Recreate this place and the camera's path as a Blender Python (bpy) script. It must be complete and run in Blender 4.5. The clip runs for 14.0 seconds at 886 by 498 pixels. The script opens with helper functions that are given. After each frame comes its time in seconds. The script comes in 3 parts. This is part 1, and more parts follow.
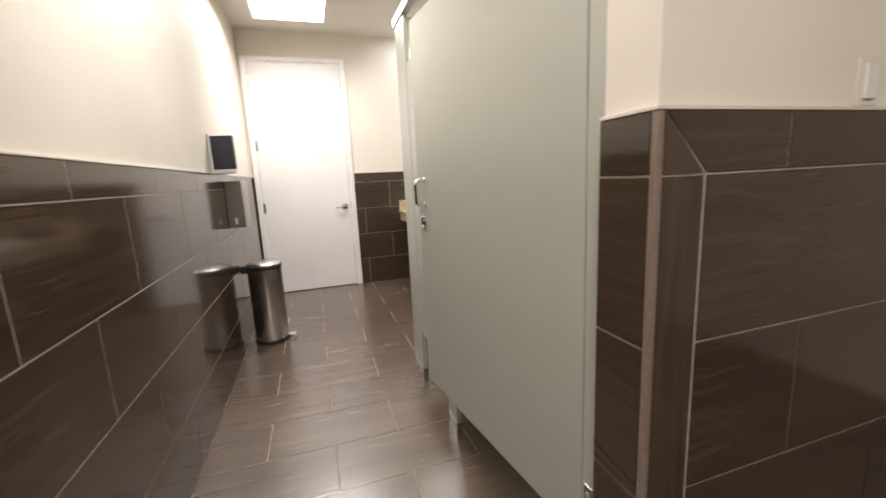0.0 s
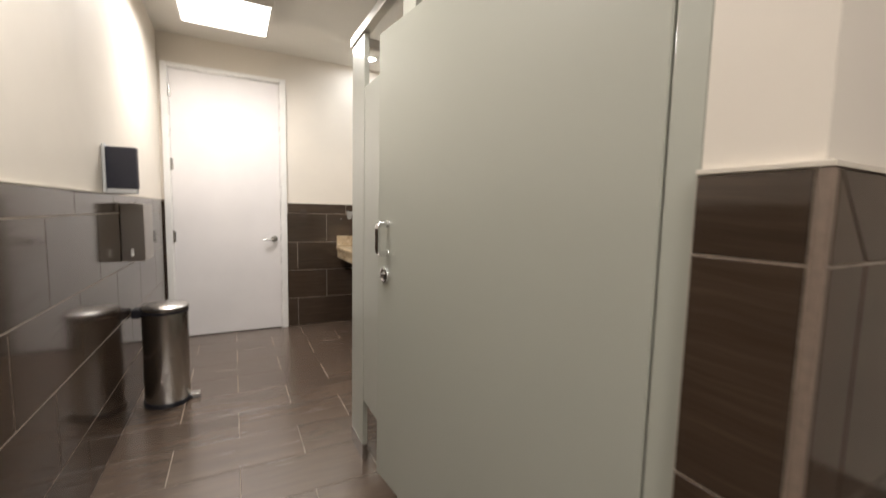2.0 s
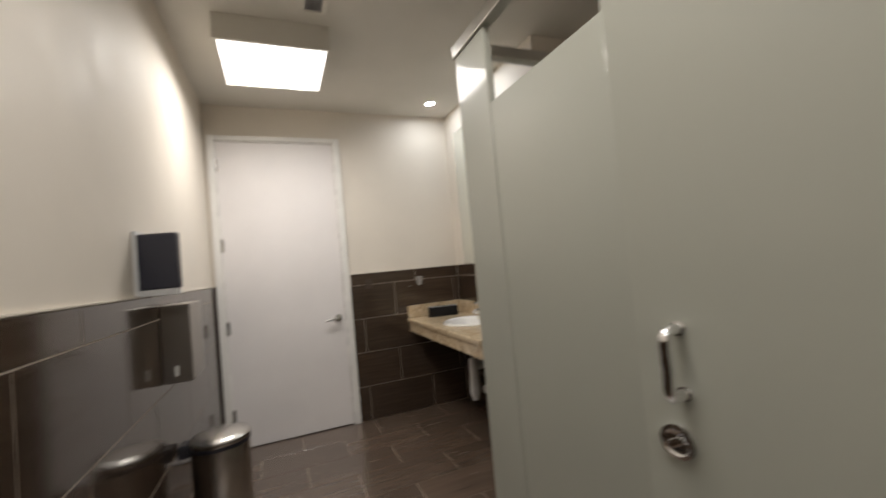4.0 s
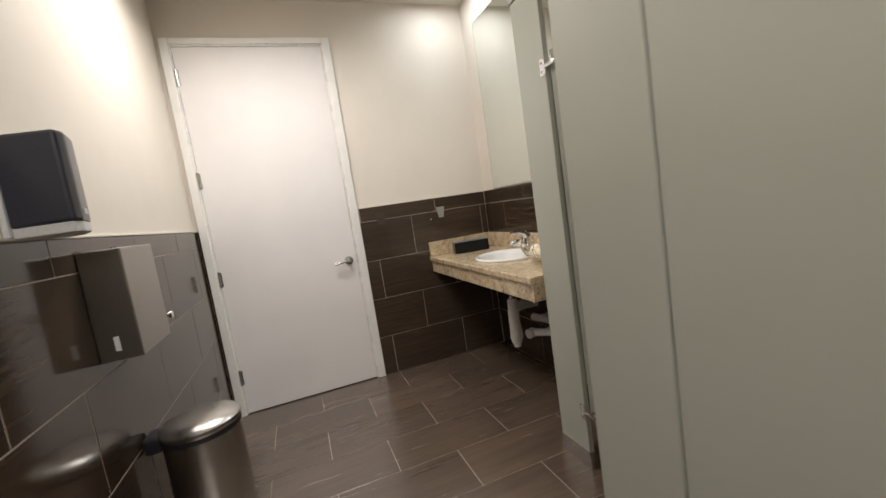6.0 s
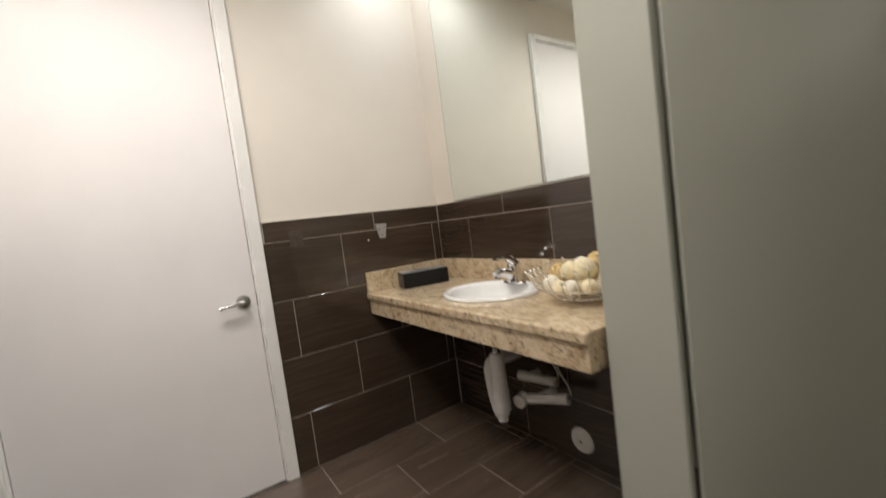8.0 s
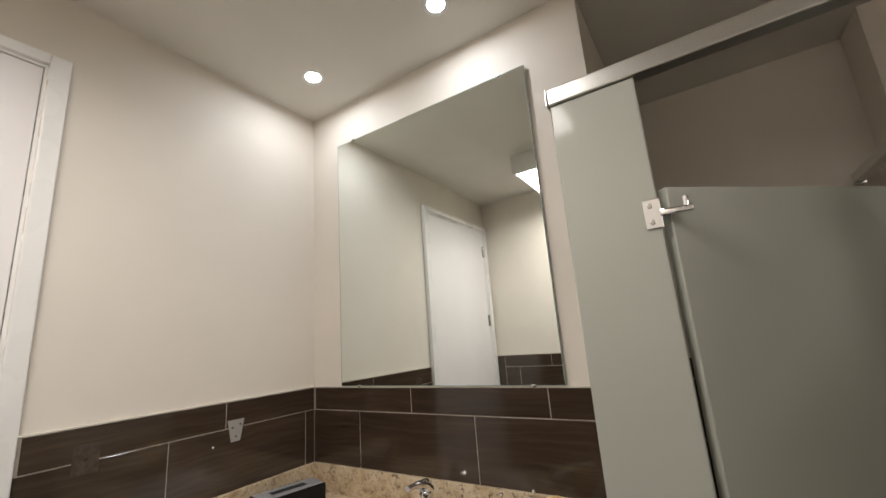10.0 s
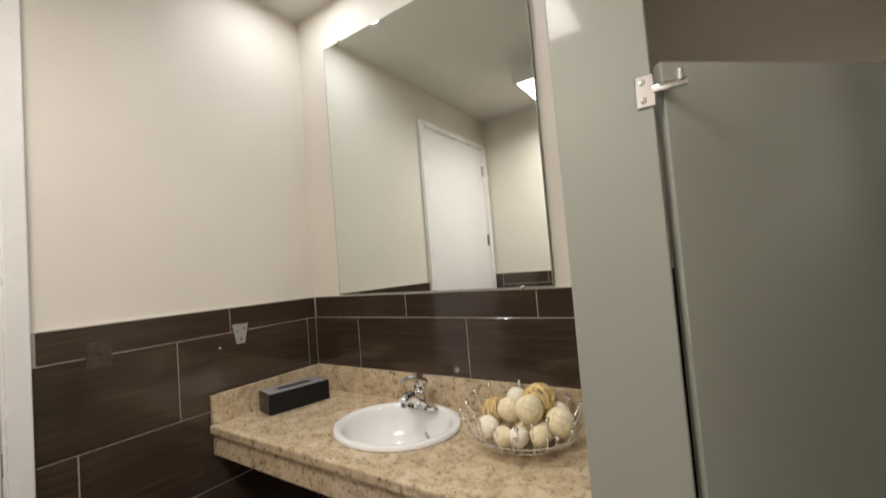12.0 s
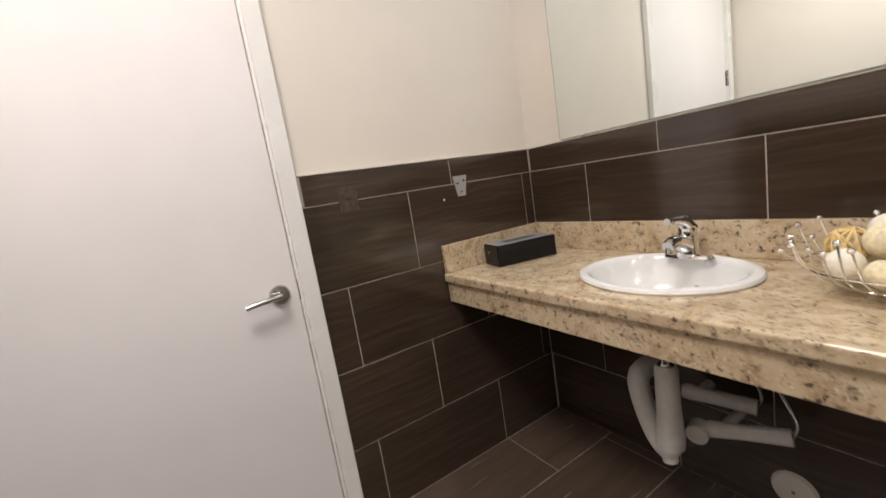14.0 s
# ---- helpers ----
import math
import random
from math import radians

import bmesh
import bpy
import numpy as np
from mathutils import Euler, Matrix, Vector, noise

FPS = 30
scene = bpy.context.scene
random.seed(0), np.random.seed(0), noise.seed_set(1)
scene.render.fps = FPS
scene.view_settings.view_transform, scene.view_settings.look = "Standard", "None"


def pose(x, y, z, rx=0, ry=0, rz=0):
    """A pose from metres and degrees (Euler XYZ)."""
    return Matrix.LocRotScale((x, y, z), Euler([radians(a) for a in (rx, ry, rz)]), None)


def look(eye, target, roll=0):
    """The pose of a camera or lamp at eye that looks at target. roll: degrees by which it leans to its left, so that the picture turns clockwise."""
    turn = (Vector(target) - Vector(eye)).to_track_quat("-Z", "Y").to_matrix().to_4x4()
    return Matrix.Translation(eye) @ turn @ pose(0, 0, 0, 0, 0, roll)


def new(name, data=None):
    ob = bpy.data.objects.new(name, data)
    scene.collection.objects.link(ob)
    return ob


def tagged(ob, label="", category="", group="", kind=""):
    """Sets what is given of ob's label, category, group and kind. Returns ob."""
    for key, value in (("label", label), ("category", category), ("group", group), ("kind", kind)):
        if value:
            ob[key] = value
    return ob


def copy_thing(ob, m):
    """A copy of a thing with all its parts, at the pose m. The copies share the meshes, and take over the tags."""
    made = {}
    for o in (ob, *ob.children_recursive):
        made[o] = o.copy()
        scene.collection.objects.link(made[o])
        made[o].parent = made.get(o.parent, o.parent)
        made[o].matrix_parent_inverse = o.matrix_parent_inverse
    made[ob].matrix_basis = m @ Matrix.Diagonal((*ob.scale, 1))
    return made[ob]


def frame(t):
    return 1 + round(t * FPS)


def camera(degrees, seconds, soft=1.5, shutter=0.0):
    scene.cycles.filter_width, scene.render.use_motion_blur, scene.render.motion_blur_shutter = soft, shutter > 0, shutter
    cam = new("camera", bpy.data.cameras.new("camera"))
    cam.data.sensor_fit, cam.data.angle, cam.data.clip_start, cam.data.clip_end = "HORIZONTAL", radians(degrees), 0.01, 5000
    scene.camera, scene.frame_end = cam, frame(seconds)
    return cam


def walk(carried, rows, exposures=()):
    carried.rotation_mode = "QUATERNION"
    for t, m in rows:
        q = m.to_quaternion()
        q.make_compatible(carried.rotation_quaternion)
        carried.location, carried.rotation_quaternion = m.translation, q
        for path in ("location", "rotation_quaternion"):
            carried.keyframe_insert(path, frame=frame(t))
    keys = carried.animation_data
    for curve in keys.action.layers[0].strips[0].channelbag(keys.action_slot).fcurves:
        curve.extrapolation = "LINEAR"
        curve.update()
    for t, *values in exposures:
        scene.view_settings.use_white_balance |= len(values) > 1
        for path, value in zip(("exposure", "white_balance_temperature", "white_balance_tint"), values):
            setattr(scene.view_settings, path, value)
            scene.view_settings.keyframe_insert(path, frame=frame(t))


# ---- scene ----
cam = camera(95.5, 14.0, shutter=0.45)
PATH = [
    (0, (0.59, 1.093, 1.242), (1.184, 2.97, 0.889), -2.8),
    (0.5, (0.511, 1.118, 1.246), (0.991, 3.013, 0.824), -2.2),
    (1, (0.468, 1.166, 1.237), (0.966, 3.047, 0.775), -2.1),
    (1.5, (0.42, 1.265, 1.239), (1.059, 3.12, 0.849), -0.9),
    (2, (0.582, 1.434, 1.275), (1.502, 3.201, 1.092), 1.3),
    (2.5, (0.513, 1.634, 1.345), (1.475, 3.387, 1.329), -3.5),
    (3, (0.555, 1.86, 1.358), (1.692, 3.502, 1.463), -2.8),
    (3.5, (0.572, 2.085, 1.377), (1.639, 3.77, 1.519), -4.6),
    (4, (0.49, 2.258, 1.359), (1.251, 4.106, 1.43), -5.2),
    (4.2, (0.543, 2.299, 1.325), (1.142, 4.207, 1.332), -4.9),
    (6.3, (0.61, 2.997, 1.244), (1.267, 4.873, 1.026), -9.3),
    (6.5, (0.585, 3.083, 1.225), (1.184, 4.983, 1.054), -11.0),
    (7, (0.572, 3.32, 1.199), (1.405, 5.124, 0.969), -7.5),
    (7.5, (0.768, 3.56, 1.176), (1.987, 5.128, 0.946), -5.6),
    (8, (0.688, 3.797, 1.224), (1.806, 5.45, 1.087), -7.4),
    (8.5, (0.831, 4.07, 1.365), (2.16, 5.554, 1.546), -3.4),
    (9, (0.821, 4.237, 1.437), (2.381, 5.459, 1.706), -3.1),
    (9.2, (0.775, 4.254, 1.468), (2.413, 5.362, 1.762), -3.5),
    (11.3, (0.69, 4.189, 1.543), (2.31, 5.233, 2.075), -4.6),
    (11.5, (0.71, 4.191, 1.514), (2.346, 5.266, 1.923), -4.5),
    (12, (0.758, 4.21, 1.435), (2.422, 5.316, 1.526), -4.6),
    (12.5, (0.727, 4.23, 1.351), (2.338, 5.411, 1.257), -5.0),
    (13, (0.636, 4.291, 1.221), (2.06, 5.656, 0.898), -6.4),
    (13.5, (0.679, 4.436, 1.214), (1.678, 6.126, 0.835), -9.7),
    (14, (0.745, 4.576, 1.227), (1.78, 6.259, 0.919), -9.1),
]
EXPOSURES = [
    (0.0, 1.02, 6500, 11), (1.5, 1.00, 6500, 11), (2.0, 0.74, 6500, 11), (2.5, 0.28, 6500, 10), (3.0, 0.08, 6500, 10), (3.5, 0.02, 6500, 10),
    (4.2, 0.10, 6500, 10), (6.3, 0.45, 6500, 10), (7.5, 0.60, 6450, 10), (8.0, 0.48, 6450, 10), (8.5, 0.26, 6450, 10), (9.2, 0.16, 6420, 12),
    (11.3, 0.22, 6500, 10), (12.0, 0.28, 6500, 10), (12.5, 0.38, 6480, 11), (13.0, 0.54, 6420, 14), (14.0, 0.54, 6420, 14),
]
walk(cam, [(t, look(eye, target, roll)) for t, eye, target, roll in PATH], EXPOSURES)

# ---- world and light settings ----
world = bpy.data.worlds.new("world")
scene.world = world
world.use_nodes = True
world.node_tree.nodes["Background"].inputs[0].default_value = (0.02, 0.02, 0.02, 1)
DIFFUSER = 3.0            # how bright the panel diffusers look
PANEL_WATTS = 15.5        # light thrown by the panel near the door
MIDDLE_WATTS = 11.5       # by an unseen one over the stalls, placed by how the left wall brightens
ENTRY_FILL_WATTS = 17.0        # and by an unseen one added at the entry end to light the stub
PANEL_SPREAD = 2.95
PANEL_TINT = (1.0, 0.955, 0.90, 1)
SPOT_POWER = 230.0
SPOT_TINT = (0.92, 0.96, 1.0, 1)


# ---- materials ----
def material(name, color, rough=0.5, metal=0.0, **more):
    m = bpy.data.materials.new(name)
    m.use_nodes = True
    b = m.node_tree.nodes["Principled BSDF"]
    b.inputs["Base Color"].default_value = (*color, 1)
    b.inputs["Roughness"].default_value = rough
    b.inputs["Metallic"].default_value = metal
    for k, v in more.items():
        b.inputs[k.replace("_", " ").title().replace("Ior", "IOR")].default_value = v
    return m


def node(m, kind, **sets):
    n = m.node_tree.nodes.new(kind)
    for k, v in sets.items():
        if k in n.inputs:
            n.inputs[k].default_value = v
    return n


def link(m, a, b):
    m.node_tree.links.new(a, b)


def coords(m, scale, shift_by_object=False):
    tc = node(m, "ShaderNodeTexCoord")
    mp = node(m, "ShaderNodeMapping")
    mp.inputs["Scale"].default_value = scale
    link(m, tc.outputs["Object"], mp.inputs["Vector"])
    if shift_by_object:
        info = node(m, "ShaderNodeObjectInfo")
        mul = node(m, "ShaderNodeMath")
        mul.operation = "MULTIPLY"
        mul.inputs[1].default_value = 37.0
        link(m, info.outputs["Random"], mul.inputs[0])
        comb = node(m, "ShaderNodeCombineXYZ")
        for k in range(3):
            link(m, mul.outputs[0], comb.inputs[k])
        link(m, comb.outputs[0], mp.inputs["Location"])
    return mp.outputs[0]


def noise_tex(m, vec, scale, detail=3.0, rough=0.55):
    n = node(m, "ShaderNodeTexNoise", Scale=scale, Detail=detail, Roughness=rough)
    link(m, vec, n.inputs["Vector"])
    return n.outputs["Fac"]


def ramp(m, fac, stops):
    r = node(m, "ShaderNodeValToRGB")
    while len(r.color_ramp.elements) < len(stops):
        r.color_ramp.elements.new(0.5)
    for e, (p, c) in zip(r.color_ramp.elements, stops):
        e.position = p
        e.color = (*c, 1) if len(c) == 3 else c
    link(m, fac, r.inputs[0])
    return r.outputs[0]


def mix(m, fac, a, b, mode="MIX"):
    n = m.node_tree.nodes.new("ShaderNodeMix")
    n.data_type = "RGBA"
    n.blend_type = mode
    for sock, v in ((n.inputs[0], fac), (n.inputs[6], a), (n.inputs[7], b)):
        if hasattr(v, "is_linked"):
            link(m, v, sock)
        else:
            sock.default_value = v
    return n.outputs[2]


def bump(m, height, strength, distance=0.002):
    n = node(m, "ShaderNodeBump", Strength=strength, Distance=distance)
    link(m, height, n.inputs["Height"])
    link(m, n.outputs[0], m.node_tree.nodes["Principled BSDF"].inputs["Normal"])


def to(m, out, name):
    link(m, out, m.node_tree.nodes["Principled BSDF"].inputs[name])


def gray(v):
    return (v, v, v)


# wall and ceiling paint with roller texture and faint scuffs
def paint(name, color, rough):
    m = material(name, color, rough)
    v = coords(m, (1, 1, 1))
    big = noise_tex(m, v, 1.3, 4)
    fine = noise_tex(m, v, 260, 2)
    m.node_tree.nodes["Principled BSDF"].inputs["Specular IOR Level"].default_value = 0.3
    dark = tuple(c * 0.93 for c in color)
    to(m, ramp(m, big, [(0.35, dark), (0.65, color)]), "Base Color")
    to(m, ramp(m, noise_tex(m, v, 6, 3), [(0.3, gray(rough - 0.06)), (0.7, gray(rough + 0.06))]), "Roughness")
    bump(m, fine, 0.12, 0.001)
    return m


M_WALL = paint("cream_wall_paint", (0.78, 0.718, 0.635), 0.6)
M_CEIL = paint("ceiling_paint", (0.74, 0.71, 0.65), 0.75)
M_DOOR = paint("white_door_paint", (0.86, 0.825, 0.815), 0.65)
M_CASING = paint("white_casing_paint", (0.86, 0.84, 0.81), 0.28)


# polished porcelain with a fine linear wood grain along each piece
def tile_material(name, dark, mid, light, rough, spec, ior):
    m = material(name, mid, rough, Specular_ior_level=spec, Ior=ior)
    v = coords(m, (1.0, 20, 1), True)
    w = coords(m, (0.7, 5, 1), True)
    bend = noise_tex(m, coords(m, (2.2, 3.0, 1), True), 1.6, 2)
    warp = node(m, "ShaderNodeVectorMath")
    warp.operation = "MULTIPLY_ADD"
    shift = node(m, "ShaderNodeCombineXYZ")
    link(m, bend, shift.inputs[1])
    warp.inputs[1].default_value = (0, 1.1, 0)
    link(m, shift.outputs[0], warp.inputs[0])
    link(m, v, warp.inputs[2])
    fine = noise_tex(m, warp.outputs[0], 3.0, 5, 0.55)
    wide = noise_tex(m, w, 2.0, 3)
    streak = noise_tex(m, coords(m, (1.4, 70, 1), True), 2.0, 2)
    c1 = ramp(m, fine, [(0.30, dark), (0.52, mid), (0.80, light)])
    c2 = ramp(m, wide, [(0.3, gray(0.84)), (0.7, gray(1.12))])
    c3 = mix(m, 1.0, c1, c2, "MULTIPLY")
    s = ramp(m, streak, [(0.58, gray(0.0)), (0.78, gray(0.14))])
    c4 = mix(m, s, c3, (*light, 1))
    info = node(m, "ShaderNodeObjectInfo")
    tone = ramp(m, info.outputs["Random"], [(0.0, gray(0.90)), (1.0, gray(1.10))])
    to(m, mix(m, 1.0, c4, tone, "MULTIPLY"), "Base Color")
    to(m, ramp(m, fine, [(0.3, gray(rough)), (0.8, gray(rough + 0.05))]), "Roughness")
    bump(m, streak, 0.03, 0.0006)
    return m


M_TILE = tile_material("dark_wood_grain_wall_tile", (0.042, 0.027, 0.018), (0.054, 0.036, 0.025), (0.084, 0.056, 0.036), 0.09, 0.65, 1.53)
M_FLOOR_TILE = tile_material("dark_wood_grain_floor_tile", (0.106, 0.072, 0.052), (0.119, 0.083, 0.060), (0.135, 0.096, 0.071), 0.235, 0.95, 1.74)


def grainy(name, color, rough, scale=60, spread=0.15, relief=0.2, metal=0.0):
    m = material(name, color, rough, metal)
    v = coords(m, (1, 1, 1))
    n = noise_tex(m, v, scale, 4)
    a, b = tuple(c * (1 - spread) for c in color), tuple(min(1, c * (1 + spread)) for c in color)
    to(m, ramp(m, n, [(0.3, a), (0.7, b)]), "Base Color")
    bump(m, n, relief, 0.001)
    return m


M_GROUT = grainy("beige_grout", (0.45, 0.385, 0.32), 0.8, 120, 0.2, 0.4)
M_FLOOR_GROUT = grainy("brown_beige_floor_grout", (0.38, 0.31, 0.25), 0.8, 120, 0.2, 0.4)
M_BAND = grainy("pale_corner_edge", (0.22, 0.165, 0.13), 0.35, 80, 0.12, 0.1)

# powder-coated partition sheet
M_STALL = material("grey_partition_coating", (0.45, 0.452, 0.405), 0.5, Coat_weight=0.5, Coat_roughness=0.085, Specular_ior_level=0.25)
v = coords(M_STALL, (1, 1, 1))
to(M_STALL, ramp(M_STALL, noise_tex(M_STALL, v, 1.2, 2), [(0.3, (0.418, 0.424, 0.368)), (0.7, (0.434, 0.440, 0.384))]), "Base Color")
to(M_STALL, ramp(M_STALL, noise_tex(M_STALL, v, 90, 3), [(0.3, gray(0.42)), (0.7, gray(0.48))]), "Roughness")
bump(M_STALL, noise_tex(M_STALL, v, 420, 2), 0.03, 0.0005)

# granite: beige ground, brown and grey clouds, dark flecks
M_GRANITE = material("beige_granite", (0.6, 0.47, 0.32), 0.16)
g = coords(M_GRANITE, (1, 1, 1))
ground = ramp(M_GRANITE, noise_tex(M_GRANITE, g, 16, 7, 0.68), [(0.32, (0.43, 0.30, 0.18)), (0.5, (0.60, 0.47, 0.305)), (0.7, (0.71, 0.59, 0.43))])
cloud = ramp(M_GRANITE, noise_tex(M_GRANITE, coords(M_GRANITE, (1.5, 0.8, 1.2)), 28, 8, 0.78), [(0.53, gray(0)), (0.62, gray(0.68))])
c = mix(M_GRANITE, cloud, ground, (0.22, 0.155, 0.10, 1))
fleck = ramp(M_GRANITE, noise_tex(M_GRANITE, coords(M_GRANITE, (1.4, 0.8, 1.0)), 66, 5, 0.68), [(0.575, gray(0)), (0.64, gray(0.9))])
c = mix(M_GRANITE, fleck, c, (0.085, 0.058, 0.048, 1))
spark = ramp(M_GRANITE, noise_tex(M_GRANITE, coords(M_GRANITE, (1.3, 1, 0.8)), 140, 2, 0.5), [(0.64, gray(0)), (0.7, gray(0.6))])
to(M_GRANITE, mix(M_GRANITE, spark, c, (0.82, 0.76, 0.64, 1)), "Base Color")

M_PORCELAIN = material("white_porcelain", (0.84, 0.83, 0.81), 0.08, Coat_weight=0.3)
M_CHROME = material("polished_chrome", (0.82, 0.82, 0.83), 0.06, 1.0)
M_SATIN = grainy("satin_nickel", (0.55, 0.54, 0.52), 0.26, 200, 0.08, 0.05, 1.0)
M_STEEL = material("brushed_stainless_steel", (0.52, 0.50, 0.47), 0.27, 1.0)
to(M_STEEL, ramp(M_STEEL, noise_tex(M_STEEL, coords(M_STEEL, (180, 180, 2)), 3, 3), [(0.3, (0.44, 0.425, 0.40)), (0.7, (0.58, 0.56, 0.53))]), "Base Color")
M_DULL_STEEL = grainy("dull_brushed_steel", (0.40, 0.375, 0.345), 0.36, 220, 0.08, 0.05, 1.0)
M_ALU = grainy("anodised_aluminium", (0.62, 0.61, 0.58), 0.3, 300, 0.06, 0.05, 1.0)
M_MIRROR = material("mirror_silver", (0.86, 0.90, 0.875), 0.01, 1.0)
M_MIRROR_EDGE = material("mirror_edge", (0.32, 0.40, 0.37), 0.15)
M_BLACK = grainy("black_plastic", (0.018, 0.019, 0.026), 0.32, 300, 0.2, 0.1)
M_NAVY = grainy("dark_smoke_plastic", (0.030, 0.031, 0.045), 0.28, 300, 0.2, 0.08)
M_GREYP = grainy("light_grey_plastic", (0.62, 0.62, 0.62), 0.4, 200, 0.08, 0.1)
M_WHITEP = grainy("white_plastic", (0.78, 0.77, 0.74), 0.38, 150, 0.05, 0.1)
M_PVC = grainy("white_pipe_cover", (0.74, 0.73, 0.71), 0.5, 40, 0.06, 0.15)
M_RUBBER = material("black_rubber", (0.015, 0.015, 0.015), 0.7)
M_BALL = grainy("cream_fibre_ball", (0.84, 0.72, 0.48), 0.85, 90, 0.2, 1.0)
M_BALL2 = grainy("white_fibre_ball", (0.86, 0.79, 0.65), 0.85, 70, 0.12, 1.0)
M_RATTAN = grainy("yellow_rattan", (0.76, 0.56, 0.25), 0.7, 80, 0.2, 0.6)
M_CAULK = material("cream_caulk", (0.64, 0.58, 0.50), 0.5)
M_GAP = material("dark_gap", (0.02, 0.018, 0.016), 0.9)
M_RESIDUE = grainy("adhesive_residue", (0.075, 0.054, 0.042), 0.22, 50, 0.3, 0.3)
M_PIANO = material("glossy_black_plastic", (0.008, 0.008, 0.009), 0.22, Specular_ior_level=0.3)
M_SMOKE = material("smoke_grey_plate", (0.30, 0.30, 0.31), 0.25)
M_BEAD = material("silver_bead", (0.86, 0.85, 0.83), 0.22, 1.0)
M_CLEAR = material("clear_plastic", (0.72, 0.69, 0.65), 0.22, Transmission_weight=0.5)


def glow(name, tint, power):
    m = material(name, (0.9, 0.9, 0.9), 0.5)
    b = m.node_tree.nodes["Principled BSDF"]
    b.inputs["Emission Color"].default_value = tint
    b.inputs["Emission Strength"].default_value = power
    return m


M_PANEL = glow("panel_diffuser", PANEL_TINT, DIFFUSER)
M_SPOT = glow("downlight_lens", SPOT_TINT, SPOT_POWER)


# ---- mesh helpers ----
def mesh_of(bm, name, mat, smooth=False):
    me = bpy.data.meshes.new(name)
    bmesh.ops.recalc_face_normals(bm, faces=bm.faces)
    bm.to_mesh(me)
    bm.free()
    me.materials.append(mat)
    if smooth:
        me.polygons.foreach_set("use_smooth", [True] * len(me.polygons))
        areas = sorted(p.area for p in me.polygons)
        big = sum(a > 0.3 * areas[-1] for a in areas)
        flat_sided = big <= 14 and areas[-1] > 30 * areas[len(areas) // 2]
        me.set_sharp_from_angle(angle=radians(12 if flat_sided else 40))
    return me


def part(name, bm, mat, parent=None, label="", smooth=True):
    ob = new(name, mesh_of(bm, name, mat, smooth))
    ob.parent = parent
    if label:
        ob["label"] = label
    return ob


def root(name, m, label, category, group="", kind=""):
    ob = new(name)
    ob.empty_display_size = 0.05
    ob.matrix_basis = m
    return tagged(ob, label, category, group, kind)


def box(x0, x1, y0, y1, z0, z1, bevel=0.0, segments=2, bm=None):
    b = bmesh.new()
    bmesh.ops.create_cube(b, size=1, matrix=Matrix.Translation(((x0 + x1) / 2, (y0 + y1) / 2, (z0 + z1) / 2)) @ Matrix.Diagonal((abs(x1 - x0), abs(y1 - y0), abs(z1 - z0), 1)))
    if bevel:
        bmesh.ops.bevel(b, geom=b.edges[:], offset=bevel, segments=segments, profile=0.5, affect="EDGES")
    return join(bm, b)


def join(bm, b):
    if bm is None:
        return b
    me = bpy.data.meshes.new("tmp")
    b.to_mesh(me)
    b.free()
    bm.from_mesh(me)
    bpy.data.meshes.remove(me)
    return bm


def turned(b, m):
    bmesh.ops.transform(b, matrix=m, verts=b.verts)
    return b


def tube(points, radius, seg=12, bm=None, radii=None):
    """A round bar along points."""
    b = bmesh.new()
    pts = [Vector(p) for p in points]
    rings, side = [], None
    for i, p in enumerate(pts):
        d = (pts[min(i + 1, len(pts) - 1)] - pts[max(i - 1, 0)]).normalized()
        if side is None:
            side = d.orthogonal().normalized()
        side = (side - d * side.dot(d)).normalized()
        up = d.cross(side)
        r = radii[i] if radii else radius
        rings.append([b.verts.new(p + (side * math.cos(a) + up * math.sin(a)) * r) for a in (2 * math.pi * k / seg for k in range(seg))])
    for p, q in zip(rings, rings[1:]):
        for k in range(seg):
            b.faces.new((p[k], p[(k + 1) % seg], q[(k + 1) % seg], q[k]))
    b.faces.new(rings[0][::-1])
    b.faces.new(rings[-1])
    return join(bm, b)


def lathe(profile, seg=32, sx=1.0, sy=1.0, bm=None, m=None):
    """Turn (radius, height) pairs round z; sx, sy make it oval."""
    b = bmesh.new()
    rings = []
    for r, z in profile:
        if r < 1e-6:
            rings.append([b.verts.new((0, 0, z))])
        else:
            rings.append([b.verts.new((r * sx * math.cos(2 * math.pi * k / seg), r * sy * math.sin(2 * math.pi * k / seg), z)) for k in range(seg)])
    for p, q in zip(rings, rings[1:]):
        for k in range(seg):
            a, c = k, (k + 1) % seg
            vs = [p[a % len(p)], p[c % len(p)], q[c % len(q)], q[a % len(q)]]
            vs = [w for i, w in enumerate(vs) if w not in vs[:i]]
            if len(vs) > 2:
                b.faces.new(vs)
    if m:
        turned(b, m)
    return join(bm, b)


def curve_pts(pts, n=6):
    """Smooth points through pts."""
    ps = [Vector(p) for p in pts]
    ps = [ps[0]] + ps + [ps[-1]]
    out = []
    for a, b, c, d in zip(ps, ps[1:], ps[2:], ps[3:]):
        for k in range(n):
            t = k / n
            out.append(0.5 * ((2 * b) + (c - a) * t + (2 * a - 5 * b + 4 * c - d) * t * t + (3 * b - a - 3 * c + d) * t ** 3))
    return out + [ps[-2]]


# ---- tiles ----
TILE_L, JOINT, PROUD = 0.6125, 0.0042, 0.010
tile_meshes = {}


